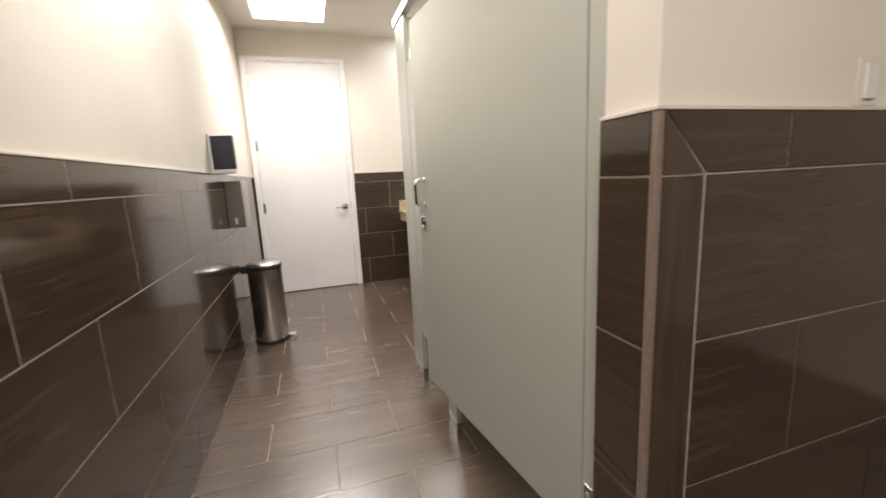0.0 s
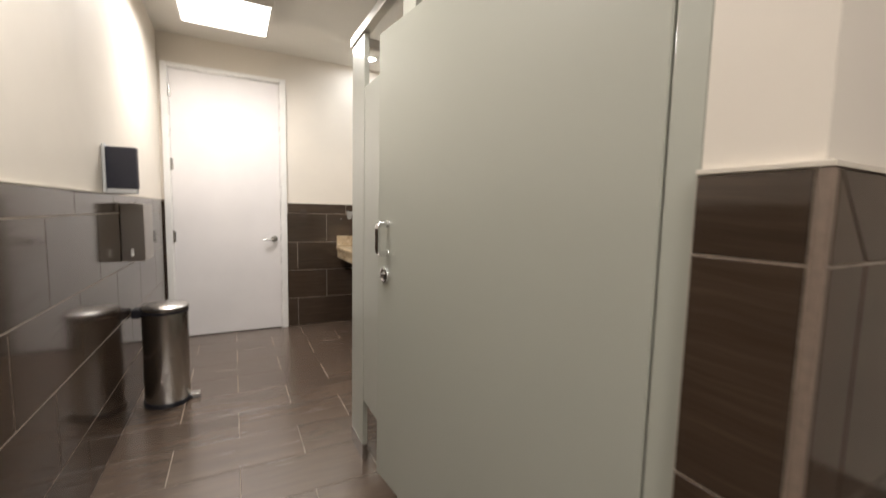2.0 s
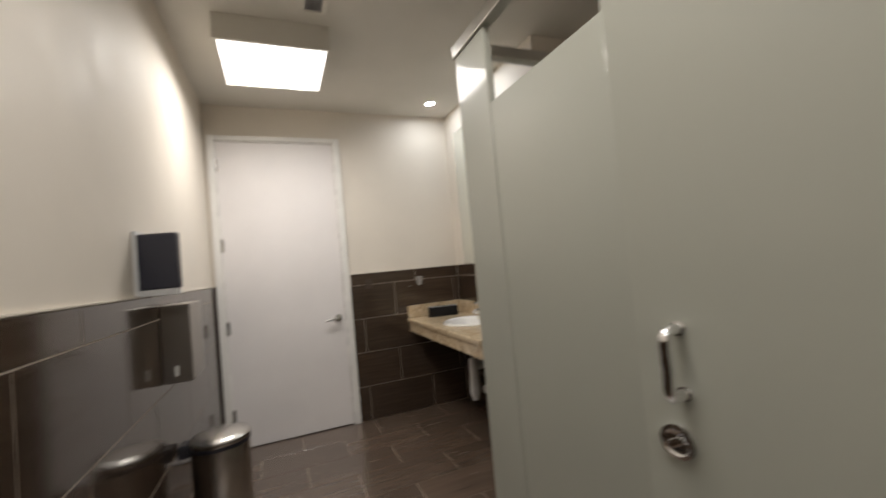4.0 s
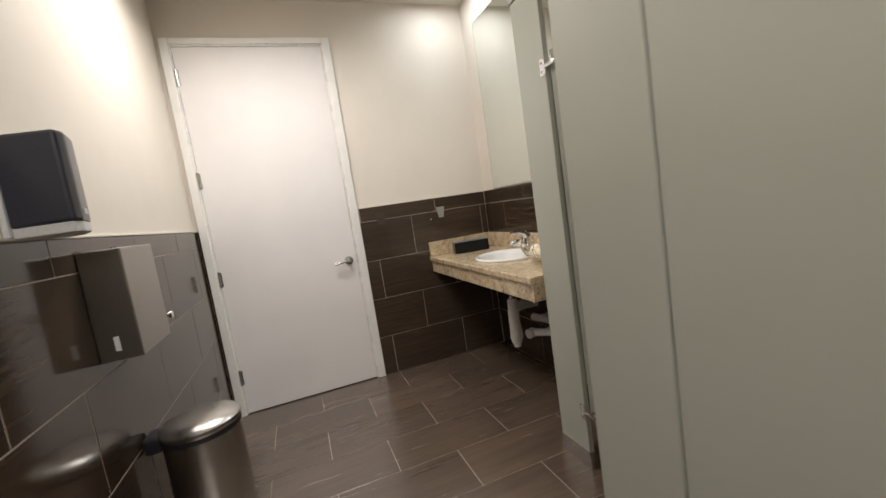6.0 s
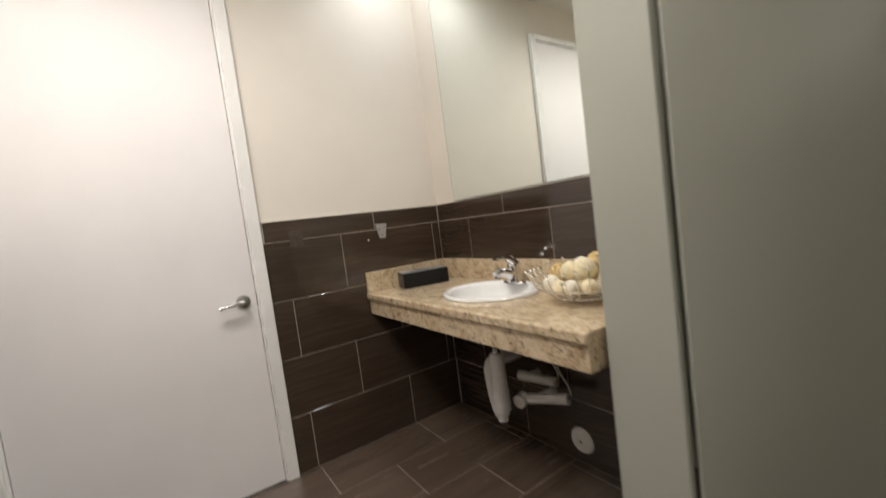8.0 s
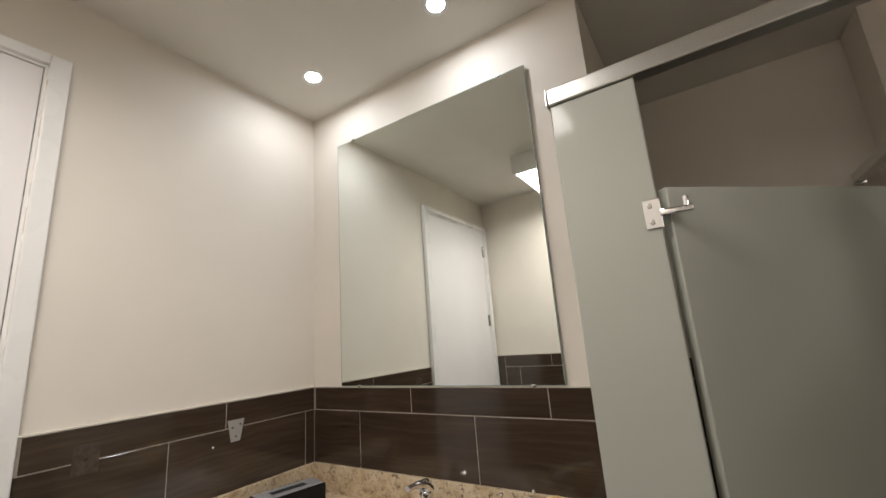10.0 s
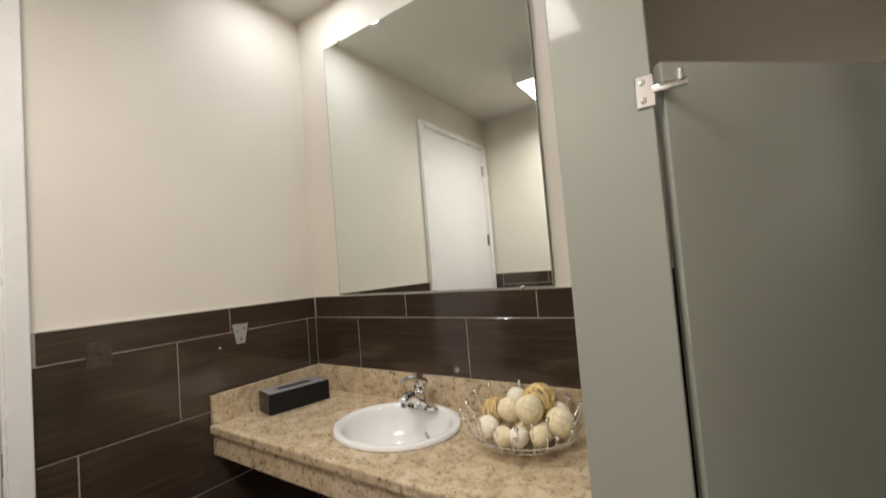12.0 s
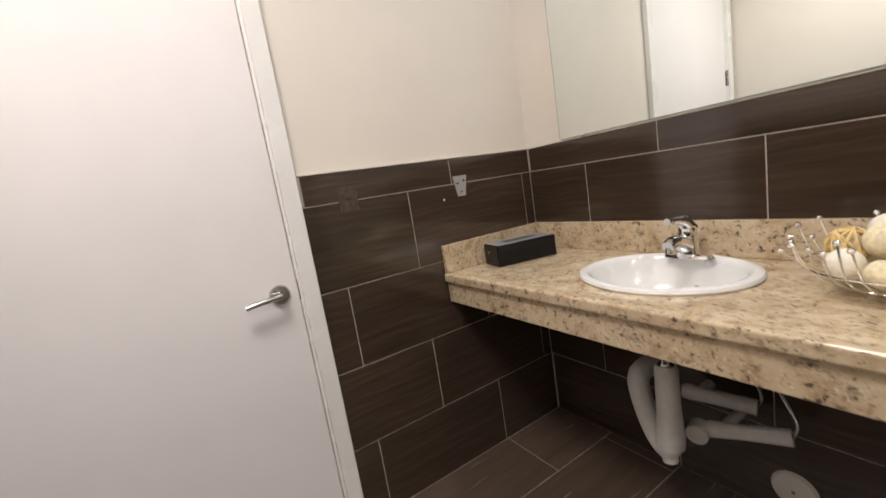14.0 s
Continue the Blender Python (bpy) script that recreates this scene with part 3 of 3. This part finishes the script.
# black tissue box
tb = root("tissue_box", pose(1.912, 5.862, CT, 0, 0, -13), "black rectangular tissue box on the granite", "tissue box")
b = box(-0.138, 0.138, -0.078, 0.048, 0, 0.088, 0.004)
part("body", b, M_PIANO, tb)
# lighter than the body: the light reflected by the top is in its colour
part("top_plate", box(-0.132, 0.132, -0.072, 0.042, 0.0875, 0.0895, 0.0008), M_SMOKE, tb, "box top in lighter grey that stands for its reflected light")
part("slot", box(-0.075, 0.075, -0.032, 0.006, 0.0890, 0.0902, 0.0004), M_RUBBER, tb)
part("end_hole", lathe([(0, 0), (0.006, 0), (0.006, 0.001), (0, 0.001)], 14, m=Matrix.Translation((-0.138, 0, 0.055)) @ Matrix.Rotation(radians(-90), 4, "Y")), M_SATIN, tb)

# wire bowl with decorative balls
wb = root("wire_bowl", pose(1.935, 4.742, CT), "silver beaded wire bowl of cream decorative balls", "bowl")
part("foot_ring", tube([(0.055 * math.cos(a), 0.055 * math.sin(a), 0.005) for a in np.linspace(0, 2 * math.pi, 33)], 0.0035, 8), M_CHROME, wb)
part("upper_ring", tube([(0.172 * math.cos(a), 0.172 * math.sin(a), 0.062) for a in np.linspace(0, 2 * math.pi, 49)], 0.0022, 6), M_BEAD, wb)
part("middle_ring", tube([(0.12 * math.cos(a), 0.12 * math.sin(a), 0.026) for a in np.linspace(0, 2 * math.pi, 41)], 0.002, 6), M_BEAD, wb)
rng = random.Random(4)
for k in range(34):
    a = 2 * math.pi * k / 34
    lean = rng.uniform(-0.10, 0.10)
    top = rng.uniform(0.085, 0.150)
    rr = rng.uniform(0.188, 0.208)
    end = (rr * math.cos(a + lean), rr * math.sin(a + lean), top)
    w = part("wire", tube(curve_pts([(0.055 * math.cos(a), 0.055 * math.sin(a), 0.005), (0.12 * math.cos(a), 0.12 * math.sin(a), 0.024), (0.172 * math.cos(a + lean * 0.5), 0.172 * math.sin(a + lean * 0.5), 0.060), end], 3), 0.0021, 6), M_BEAD, wb)
    part("bead", lathe([(0, -0.0068), (0.005, -0.0046), (0.0068, 0), (0.005, 0.0046), (0, 0.0068)], 10, m=Matrix.Translation(end)), M_BEAD, w)


def fibre_ball(r, mat, seed):
    b = bmesh.new()
    bmesh.ops.create_icosphere(b, subdivisions=3, radius=r)
    for q in b.verts:
        q.co *= 1 + 0.06 * noise.noise(q.co * (3.2 / r) * 0.5 + Vector((seed, 0, 0))) + 0.02 * noise.noise(q.co * (9 / r) * 0.5)
    return b


def rattan_ball(r, seed):
    rg = random.Random(seed)
    b = None
    for k in range(14):
        q = Euler((rg.uniform(0, 6.3), rg.uniform(0, 6.3), rg.uniform(0, 6.3))).to_matrix()
        s = rg.uniform(0.86, 1.0)
        off = math.sqrt(max(0, 1 - s * s)) * r * rg.choice((-1, 1))
        pts = [q @ Vector((s * r * math.cos(t), s * r * math.sin(t), off)) for t in np.linspace(0, 2 * math.pi, 25)]
        b = tube(pts, r * 0.08, 5, b)
    return b


# heap of balls: along the room's diagonal, away from it, height, radius, kind
AX, AWAY = Vector((0.41, -0.91, 0)), Vector((0.91, 0.41, 0))
HEAP = [
    (0.020, -0.028, 0.118, 0.045, 0), (-0.046, -0.006, 0.112, 0.038, 0), (-0.098, 0.030, 0.098, 0.041, 2),
    (-0.118, -0.035, 0.070, 0.036, 1), (-0.018, 0.088, 0.118, 0.036, 1), (0.058, 0.050, 0.122, 0.052, 2),
    (0.112, -0.045, 0.083, 0.046, 0), (-0.022, -0.108, 0.066, 0.030, 1), (0.044, -0.104, 0.068, 0.030, 0),
    (-0.070, -0.088, 0.062, 0.031, 0), (0.118, 0.045, 0.080, 0.037, 1), (-0.055, 0.118, 0.078, 0.034, 0),
    (0.040, 0.125, 0.078, 0.035, 1), (0.0, 0.0, 0.052, 0.036, 0), (-0.056, 0.050, 0.055, 0.034, 1),
    (0.064, -0.030, 0.052, 0.033, 1), (0.050, 0.060, 0.050, 0.032, 0), (-0.020, -0.058, 0.048, 0.030, 1),
]
for k, (u, w, z, r, kind) in enumerate(HEAP):
    u, w, r = u * 0.93, w * 0.93, r * 0.94
    o = root("decorative_ball", Matrix.Translation(Vector((1.935, 4.742, CT + z)) + AX * u + AWAY * w), ("cream fibre-covered ball in the wire bowl", "white papery ball in the wire bowl", "open-woven yellow rattan ball in the wire bowl")[kind], "decorative ball", "balls in the wire bowl")
    if kind == 2:
        part("weave", rattan_ball(r, k), M_RATTAN, o)
        part("core", fibre_ball(r * 0.66, M_BALL, k), M_BALL, o)
    else:
        part("ball", fibre_ball(r, M_BALL, k), (M_BALL, M_BALL2)[kind], o)

# plumbing under the basin
PX, PY = 1.889, 5.24
dr = root("drain_trap", pose(PX, PY, 0), "white covered drain pipe and trap under the basin", "pipe")
part("tailpiece", tube([(0, 0, 0.725), (0, 0, 0.62), (0, 0, 0.585), (0, 0, 0.575)], 0.017, 20, radii=[0.017, 0.017, 0.017, 0.024]), M_SATIN, dr)
part("tail_cover", tube([(0, 0, 0.575), (0, 0, 0.565), (0, 0, 0.42), (0, 0, 0.33), (0, 0.004, 0.30)], 0.03, 24, radii=[0.026, 0.034, 0.036, 0.042, 0.043]), M_PVC, dr)
part("trap_bend", tube(curve_pts([(0, 0.0, 0.32), (0.006, 0.016, 0.278), (0.028, 0.06, 0.285), (0.05, 0.105, 0.335), (0.068, 0.138, 0.40), (0.075, 0.146, 0.445), (0.11, 0.146, 0.47), (MIR - PX - 0.002, 0.146, 0.472)], 7), 0.036, 22), M_PVC, dr)
part("clean_out", tube([(0.003, 0.008, 0.235), (0.004, 0.012, 0.26)], 0.024, 18), M_PVC, dr)


def supply(start, end, hose):
    s = root("water_supply", pose(0, 0, 0), "white covered shut-off valve and supply line", "valve", "water supplies")
    a, e = Vector(start), Vector(end)
    part("cover", tube([a, a + (e - a) * 0.08, a + (e - a) * 0.5, e], 0.024, 18, radii=[0.022, 0.026, 0.023, 0.025]), M_PVC, s)
    c = a + (e - a) * 0.22
    part("stub", tube([c, (MIR - 0.001, c.y, c.z)], 0.016, 14), M_PVC, s)
    part("hose", tube(curve_pts([e, e + Vector((0, -0.012, 0.05)), e + Vector((-0.03, 0.02, 0.16)), hose], 6), 0.006, 10), M_SATIN, s)
    return s


supply((2.06, 5.285, 0.40), (2.11, 5.085, 0.392), (2.02, 5.20, 0.80))
low = supply((2.004, 5.195, 0.322), (2.065, 4.985, 0.358), (2.02, 5.12, 0.80))
part("valve_cap", tube([(2.004, 5.205, 0.322), (1.955, 5.195, 0.320)], 0.032, 18), M_PVC, low)
co = root("clean_out_cover", pose(MIR, 5.012, 0.115), "round white clean-out cover on the dark tiles", "cover")
part("disc", lathe([(0, 0.014), (0.035, 0.013), (0.055, 0.009), (0.062, 0.0)], 32, m=Matrix.Rotation(radians(-90), 4, "Y")), M_WHITEP, co)
part("screw", lathe([(0, 0.018), (0.005, 0.017), (0.007, 0.013)], 12, m=Matrix.Rotation(radians(-90), 4, "Y")), M_SATIN, co)

# ---- fittings on the left wall ----
bd = root("towel_dispenser", pose(0, 4.065, 1.333), "dark smoke plastic dispenser with a light grey base on the wall", "dispenser")


def plan(points, z0, z1, bevel):
    """An upright body with the given outline."""
    b = bmesh.new()
    lo = [b.verts.new((x, y, z0)) for x, y in points]
    hi = [b.verts.new((x, y, z1)) for x, y in points]
    n = len(points)
    b.faces.new(lo[::-1])
    b.faces.new(hi)
    for k in range(n):
        b.faces.new((lo[k], lo[(k + 1) % n], hi[(k + 1) % n], hi[k]))
    bmesh.ops.bevel(b, geom=b.edges[:], offset=bevel, segments=2, profile=0.5, affect="EDGES")
    return b


outline = [(-0.004, 0.03), (0.135, 0.0), (0.142, 0.03), (0.125, 0.11), (0.07, 0.22), (-0.004, 0.27)]
part("cover", plan(outline, 0.024, 0.240, 0.008), M_NAVY, bd)
part("base", plan([(x * 0.97, 0.005 + y * 0.97) for x, y in outline], 0.0, 0.026, 0.003), M_GREYP, bd, "light grey plastic base strip")
part("back_plate", box(-0.010, 0.004, 0.018, 0.275, 0.004, 0.252, 0.003), M_GREYP, bd, "light grey back plate")
part("badge", turned(box(-0.0006, 0.0008, -0.014, 0.014, -0.007, 0.007, 0.0003), Matrix.Translation((0.1352, 0.066, 0.05)) @ Matrix.Rotation(radians(12), 4, "Z")), M_GREYP, bd)

sd = root("paper_dispenser", pose(0, 4.345, 0.945), "brushed stainless folded paper towel dispenser on the wall", "dispenser")
part("body", box(0.0, 0.113, 0, 0.285, 0.0, 0.340, 0.004), M_DULL_STEEL, sd)
part("window", box(0.045, 0.060, -0.0012, 0.0005, 0.03, 0.075, 0.0005), M_WHITEP, sd, "pale level window")
part("lock", tube([(0.05, 0.14, 0.339), (0.05, 0.14, 0.346)], 0.009, 14), M_CHROME, sd)
hk = root("coat_hook", pose(0, 4.92, 0.972), "small chrome knob on the tiled wall", "hook")
part("stem", lathe([(0, 0), (0.022, 0), (0.021, 0.005), (0.010, 0.008), (0.009, 0.035), (0.016, 0.042), (0.016, 0.052), (0, 0.056)], 22, m=Matrix.Rotation(radians(90), 4, "Y")), M_CHROME, hk)

# step bin
bn = root("step_bin", pose(0.177, 4.505, 0), "tall brushed stainless step bin with domed lid", "trash can")
part("drum", lathe([(0, 0.028), (0.124, 0.028), (0.126, 0.032), (0.126, 0.60), (0.123, 0.602)], 48), M_STEEL, bn)
part("base_ring", lathe([(0.0, 0.0), (0.128, 0.0), (0.131, 0.004), (0.131, 0.026), (0.127, 0.031)], 48), M_BLACK, bn, "black plastic base ring")
part("rim", lathe([(0.120, 0.60), (0.1285, 0.60), (0.130, 0.606), (0.130, 0.618), (0.120, 0.62)], 48), M_BLACK, bn, "black plastic rim")
part("lid", lathe([(0.1305, 0.619), (0.132, 0.624), (0.131, 0.636), (0.12, 0.647), (0.08, 0.657), (0.04, 0.661), (0, 0.662)], 48), M_STEEL, bn)
part("lid_hinge", box(-0.172, -0.118, -0.045, 0.045, 0.572, 0.632, 0.012, 3), M_BLACK, bn, "black plastic hinge block")
pd = part("pedal", box(0.115, 0.182, -0.028, 0.028, 0.018, 0.034, 0.005), M_STEEL, bn)
part("pedal_arm", box(0.09, 0.125, -0.012, 0.012, 0.012, 0.022, 0.002), M_BLACK, pd)

# ---- small things on the far wall ----
hp = root("hook_plate", pose(1.746, FAR, 1.214), "clear trapezoid hook plate screwed onto the tiles", "hook plate")
b = bmesh.new()
q = [(-0.019, -0.043), (0.019, -0.043), (0.036, 0.043), (-0.036, 0.043)]
f = [b.verts.new((x, -0.0045, z)) for x, z in q]
k = [b.verts.new((x, 0, z)) for x, z in q]
b.faces.new(f)
for i in range(4):
    b.faces.new((f[i], f[(i + 1) % 4], k[(i + 1) % 4], k[i]))
part("plate", b, M_CLEAR, hp, smooth=False)
for x, z in ((-0.016, 0.012), (0.016, 0.022), (0.0, -0.024)):
    part("screw", lathe([(0, 0.003), (0.004, 0.0025), (0.005, 0)], 10, m=Matrix.Translation((x, -0.0045, z)) @ Matrix.Rotation(radians(90), 4, "X")), M_CHROME, hp)
an = root("wall_plug", pose(1.655, FAR, 1.168), "tiny white wall plug in the tiles", "wall plug")
part("plug", lathe([(0, 0.003), (0.004, 0.002), (0.0045, 0)], 10, m=Matrix.Rotation(radians(90), 4, "X")), M_WHITEP, an)
rs = root("adhesive_patch", pose(1.25, FAR, 1.232), "faint brown adhesive patch stuck on the tiles", "stain")
part("patch", box(-0.035, 0.035, -0.0012, 0.001, -0.045, 0.045, 0.0004), M_RESIDUE, rs)
part("hole", lathe([(0, 0.0022), (0.006, 0.002), (0.007, 0.0)], 12, m=Matrix.Rotation(radians(90), 4, "X")), M_GAP, rs)

# light switch on the stub wall
sw = root("light_switch", pose(1.655, SY0 + PF, 1.386), "white rocker light switch with cream plate on the wall", "switch")
part("plate", box(-0.034, 0.034, -0.005, 0.0, -0.046, 0.046, 0.003), M_WALL, sw)
part("rocker", box(-0.017, 0.017, -0.010, -0.005, -0.033, 0.033, 0.002), M_WHITEP, sw)

# ---- ceiling fittings ----
def panel_light(x0, x1, y0, y1, watts):
    o = root("ceiling_light", pose((x0 + x1) / 2, (y0 + y1) / 2, CEIL), "square white box light glowing on the ceiling", "ceiling light", "ceiling lights")
    w, d, h = (x1 - x0) / 2, (y1 - y0) / 2, CEIL - 2.70
    b = box(-w - 0.02, w + 0.02, d, d + 0.02, -h, 0)
    b = box(-w - 0.02, w + 0.02, -d - 0.02, -d, -h, 0, bm=b)
    b = box(-w - 0.02, -w, -d, d, -h, 0, bm=b)
    b = box(w, w + 0.02, -d, d, -h, 0, bm=b)
    part("housing", b, M_CEIL, o, "painted box frame", False)
    part("diffuser", box(-w, w, -d, d, -h + 0.004, -h + 0.012), M_PANEL, o, "glowing white diffuser", False)
    light = bpy.data.lights.new("panel_lamp", "AREA")
    light.shape = "RECTANGLE"
    light.size, light.size_y = 2 * w - 0.01, 2 * d - 0.01
    light.energy, light.color, light.spread = watts, PANEL_TINT[:3], PANEL_SPREAD
    bulb = new("lamp", light)
    bulb.parent = o
    bulb.matrix_basis = pose(0, 0, -h + 0.001)
    return o


panel_light(0.262, 0.853, 4.698, 5.261, PANEL_WATTS)
panel_light(0.262, 0.853, 2.42, 2.98, MIDDLE_WATTS)
# added panel, never in view: brightens the stub wall and entry end
panel_light(0.262, 0.853, 0.14, 0.70, ENTRY_FILL_WATTS)


def downlight(x, y):
    o = root("downlight", pose(x, y, CEIL), "small round recessed downlight with white trim", "downlight", "downlights")
    part("trim", lathe([(0.036, -0.003), (0.050, -0.006), (0.056, -0.004), (0.057, 0.0)], 36), M_WHITEP, o)
    part("lens", lathe([(0, -0.002), (0.036, -0.002)], 32), M_SPOT, o, "bright lens")
    return o


dl = downlight(1.893, 5.666)
copy_thing(dl, pose(1.897, 4.928, CEIL))

vt = root("ceiling_vent", pose(0.770, 4.385, CEIL), "white ceiling air vent with grey slats", "vent")
b = box(-0.085, 0.085, -0.195, -0.155, -0.010, 0, 0.003)
b = box(-0.085, 0.085, 0.155, 0.195, -0.010, 0, 0.003, bm=b)
b = box(-0.085, -0.045, -0.155, 0.155, -0.010, 0, 0.003, bm=b)
b = box(0.045, 0.085, -0.155, 0.155, -0.010, 0, 0.003, bm=b)
part("frame", b, M_CEIL, vt)
part("backing", box(-0.045, 0.045, -0.155, 0.155, -0.002, 0), M_SMOKE, vt, "dark duct behind the slats")
for k in range(16):
    y = -0.145 + k * 0.0193
    part("slat", turned(box(-0.045, 0.045, -0.0085, 0.0085, -0.0008, 0.0008), Matrix.Translation((0, y, -0.006)) @ Matrix.Rotation(radians(28), 4, "X")), M_GREYP, vt)

# ---- toilet in the narrow stall ----
tl = root("toilet", pose(BACK, 4.03, 0), "white porcelain toilet with open-front seat in the stall", "toilet")
RIM = 0.425
part("tank", box(-0.20, -0.004, -0.21, 0.21, 0.43, 0.802, 0.02, 3), M_PORCELAIN, tl)
part("tank_lid", box(-0.212, -0.003, -0.222, 0.222, 0.802, 0.842, 0.012, 3), M_PORCELAIN, tl)
bowl = lathe([(0.0, 0.02), (0.52, 0.02), (0.50, 0.10), (0.55, 0.20), (0.80, 0.33), (0.98, 0.398), (1.0, 0.418), (0.97, RIM), (0.70, RIM), (0.66, 0.37), (0.5, 0.27), (0.2, 0.22), (0, 0.21)], 40, 0.285, 0.190, m=Matrix.Translation((-0.49, 0, 0)))
part("bowl", bowl, M_PORCELAIN, tl)
part("pedestal", box(-0.42, -0.10, -0.10, 0.10, 0.0, 0.38, 0.04, 3), M_PORCELAIN, tl)
b = bmesh.new()
seat = []
for r, z in ((1.0, RIM + 0.004), (1.02, RIM + 0.014), (0.98, RIM + 0.024), (0.68, RIM + 0.022), (0.64, RIM + 0.006)):
    seat.append([b.verts.new((-0.49 + 0.29 * r * math.cos(t), 0.193 * r * math.sin(t), z)) for t in np.linspace(radians(-162), radians(162), 40)])
for p, q in zip(seat, seat[1:] + seat[:1]):
    for k in range(39):
        b.faces.new((p[k], p[k + 1], q[k + 1], q[k]))
b.faces.new([r[0] for r in seat])
b.faces.new([r[-1] for r in seat])
part("seat", b, M_WHITEP, tl, "white plastic seat")
part("flush_lever", tube([(-0.2, 0.14, 0.745), (-0.22, 0.14, 0.745), (-0.225, 0.09, 0.74)], 0.008, 10), M_CHROME, tl)

# ---- wall and floor tiles ----
TOP = (1.226, WAIN - 0.001)
B = TILE_L / 2


def wall_rows(phase, lows=LOWS, trim=None):
    """Half-bond rows: the first joint sits at phase in the lowest row."""
    rows = [(lo, hi, phase + (B if k % 2 else 0), TILE_L) for k, (lo, hi) in enumerate(lows)]
    return rows + [(lows[-1][1], TOP[1], phase if trim is None else trim, TILE_L)]


tiles(wall_left, (-PROUD, 0, 0), (0, -1, 0), (0, 0, 1), (1, 0, 0), -5.90, -NEAR, wall_rows(-2.390, LEFT_LOWS), M_TILE)
tiles(wall_left, (-PROUD, 0, 0), (0, -1, 0), (0, 0, 1), (1, 0, 0), -FAR, -5.90, [(0.0, WAIN - 0.001, -FAR, 0.2)], M_TILE)
tiles(wall_door, (0, FAR + PROUD, 0), (1, 0, 0), (0, 0, 1), (0, -1, 0), 1.084, MIR, wall_rows(1.186, trim=1.705), M_TILE)
tiles(wall_mirror, (MIR + PROUD, 0, 0), (0, -1, 0), (0, 0, 1), (-1, 0, 0), -FAR, -RET, wall_rows(-5.365), M_TILE)
tiles(wall_mirror, (0, RET + PROUD, 0), (1, 0, 0), (0, 0, 1), (0, -1, 0), MIR + 0.02, BACK, wall_rows(2.5), M_TILE)
tiles(wall_back, (BACK + PROUD, 0, 0), (0, -1, 0), (0, 0, 1), (-1, 0, 0), -RET, -3.43, wall_rows(-4.2), M_TILE)
# added tiles out of view, for dark reflections in the stub
tiles(wall_entry, (0, NEAR, 0), (-1, 0, 0), (0, 0, 1), (0, 1, 0), -BACK, -0.004, wall_rows(-2.9), M_TILE)
stub_rows = [(lo, hi, 1.522 + (0 if k % 2 == 0 else B), TILE_L) for k, (lo, hi) in enumerate(LOWS)]
tiles(wall_stub, (0, SY0 + PROUD, 0), (1, 0, 0), (0, 0, 1), (0, -1, 0), 1.236, BACK, stub_rows, M_TILE)
tiles(wall_stub, (0, SY0 + PROUD, 0), (1, 0, 0), (0, 0, 1), (0, -1, 0), 1.438, BACK, [(*TOP, 1.438, TILE_L)], M_TILE)
tiles(wall_stub, (SX + PROUD, 0, 0), (0, -1, 0), (0, 0, 1), (-1, 0, 0), -SY1, -SY0 - 0.014, [(lo, hi, -SY1, TILE_L) for lo, hi in LOWS + [TOP]], M_TILE)

# mitred trim pieces at the stub's outer corner: one upright, one along the top
h = TOP[1] - TOP[0] - JOINT
ob = new("tile", tile_mesh(1.438 - 1.236 - JOINT, h, M_TILE, 0.092))
ob.parent = wall_stub
ob.matrix_basis = Matrix.Translation(((1.236 + 1.438) / 2, SY0 + PROUD, sum(TOP) / 2)) @ Matrix(((1, 0, 0), (0, 0, -1), (0, 1, 0))).to_4x4()
ob = new("tile", tile_mesh(TOP[0] - JOINT, 0.090, M_TILE, 0.0))
ob.parent = wall_stub
ob.matrix_basis = Matrix.Translation((1.187, SY0 + PROUD, TOP[0] / 2)) @ Matrix(((0, 1, 0), (0, 0, -1), (-1, 0, 0))).to_4x4()
b = bmesh.new()
low = [(1.142, TOP[0] + 0.002), (1.231, TOP[0] + 0.002), (1.146, WAIN - 0.006), (1.142, WAIN - 0.003)]
f = [b.verts.new((x, SY0, z)) for x, z in low]
k = [b.verts.new((x, SY0 + PROUD, z)) for x, z in low]
b.faces.new(f)
for i in range(4):
    b.faces.new((f[i], f[(i + 1) % 4], k[(i + 1) % 4], k[i]))
part("tile", b, M_TILE, wall_stub, smooth=False)

# floor: rows run across the room in half bond
rows = []
for k in range(25):
    hi = FAR - k * 0.3065
    if hi < NEAR:
        break
    rows.append((max(hi - 0.3065, NEAR), hi, (-0.03 if k % 2 == 0 else 0.2765), TILE_L))
tiles(floor, (0, 0, -PROUD), (1, 0, 0), (0, 1, 0), (0, 0, 1), -0.002, BACK, rows, M_FLOOR_TILE)
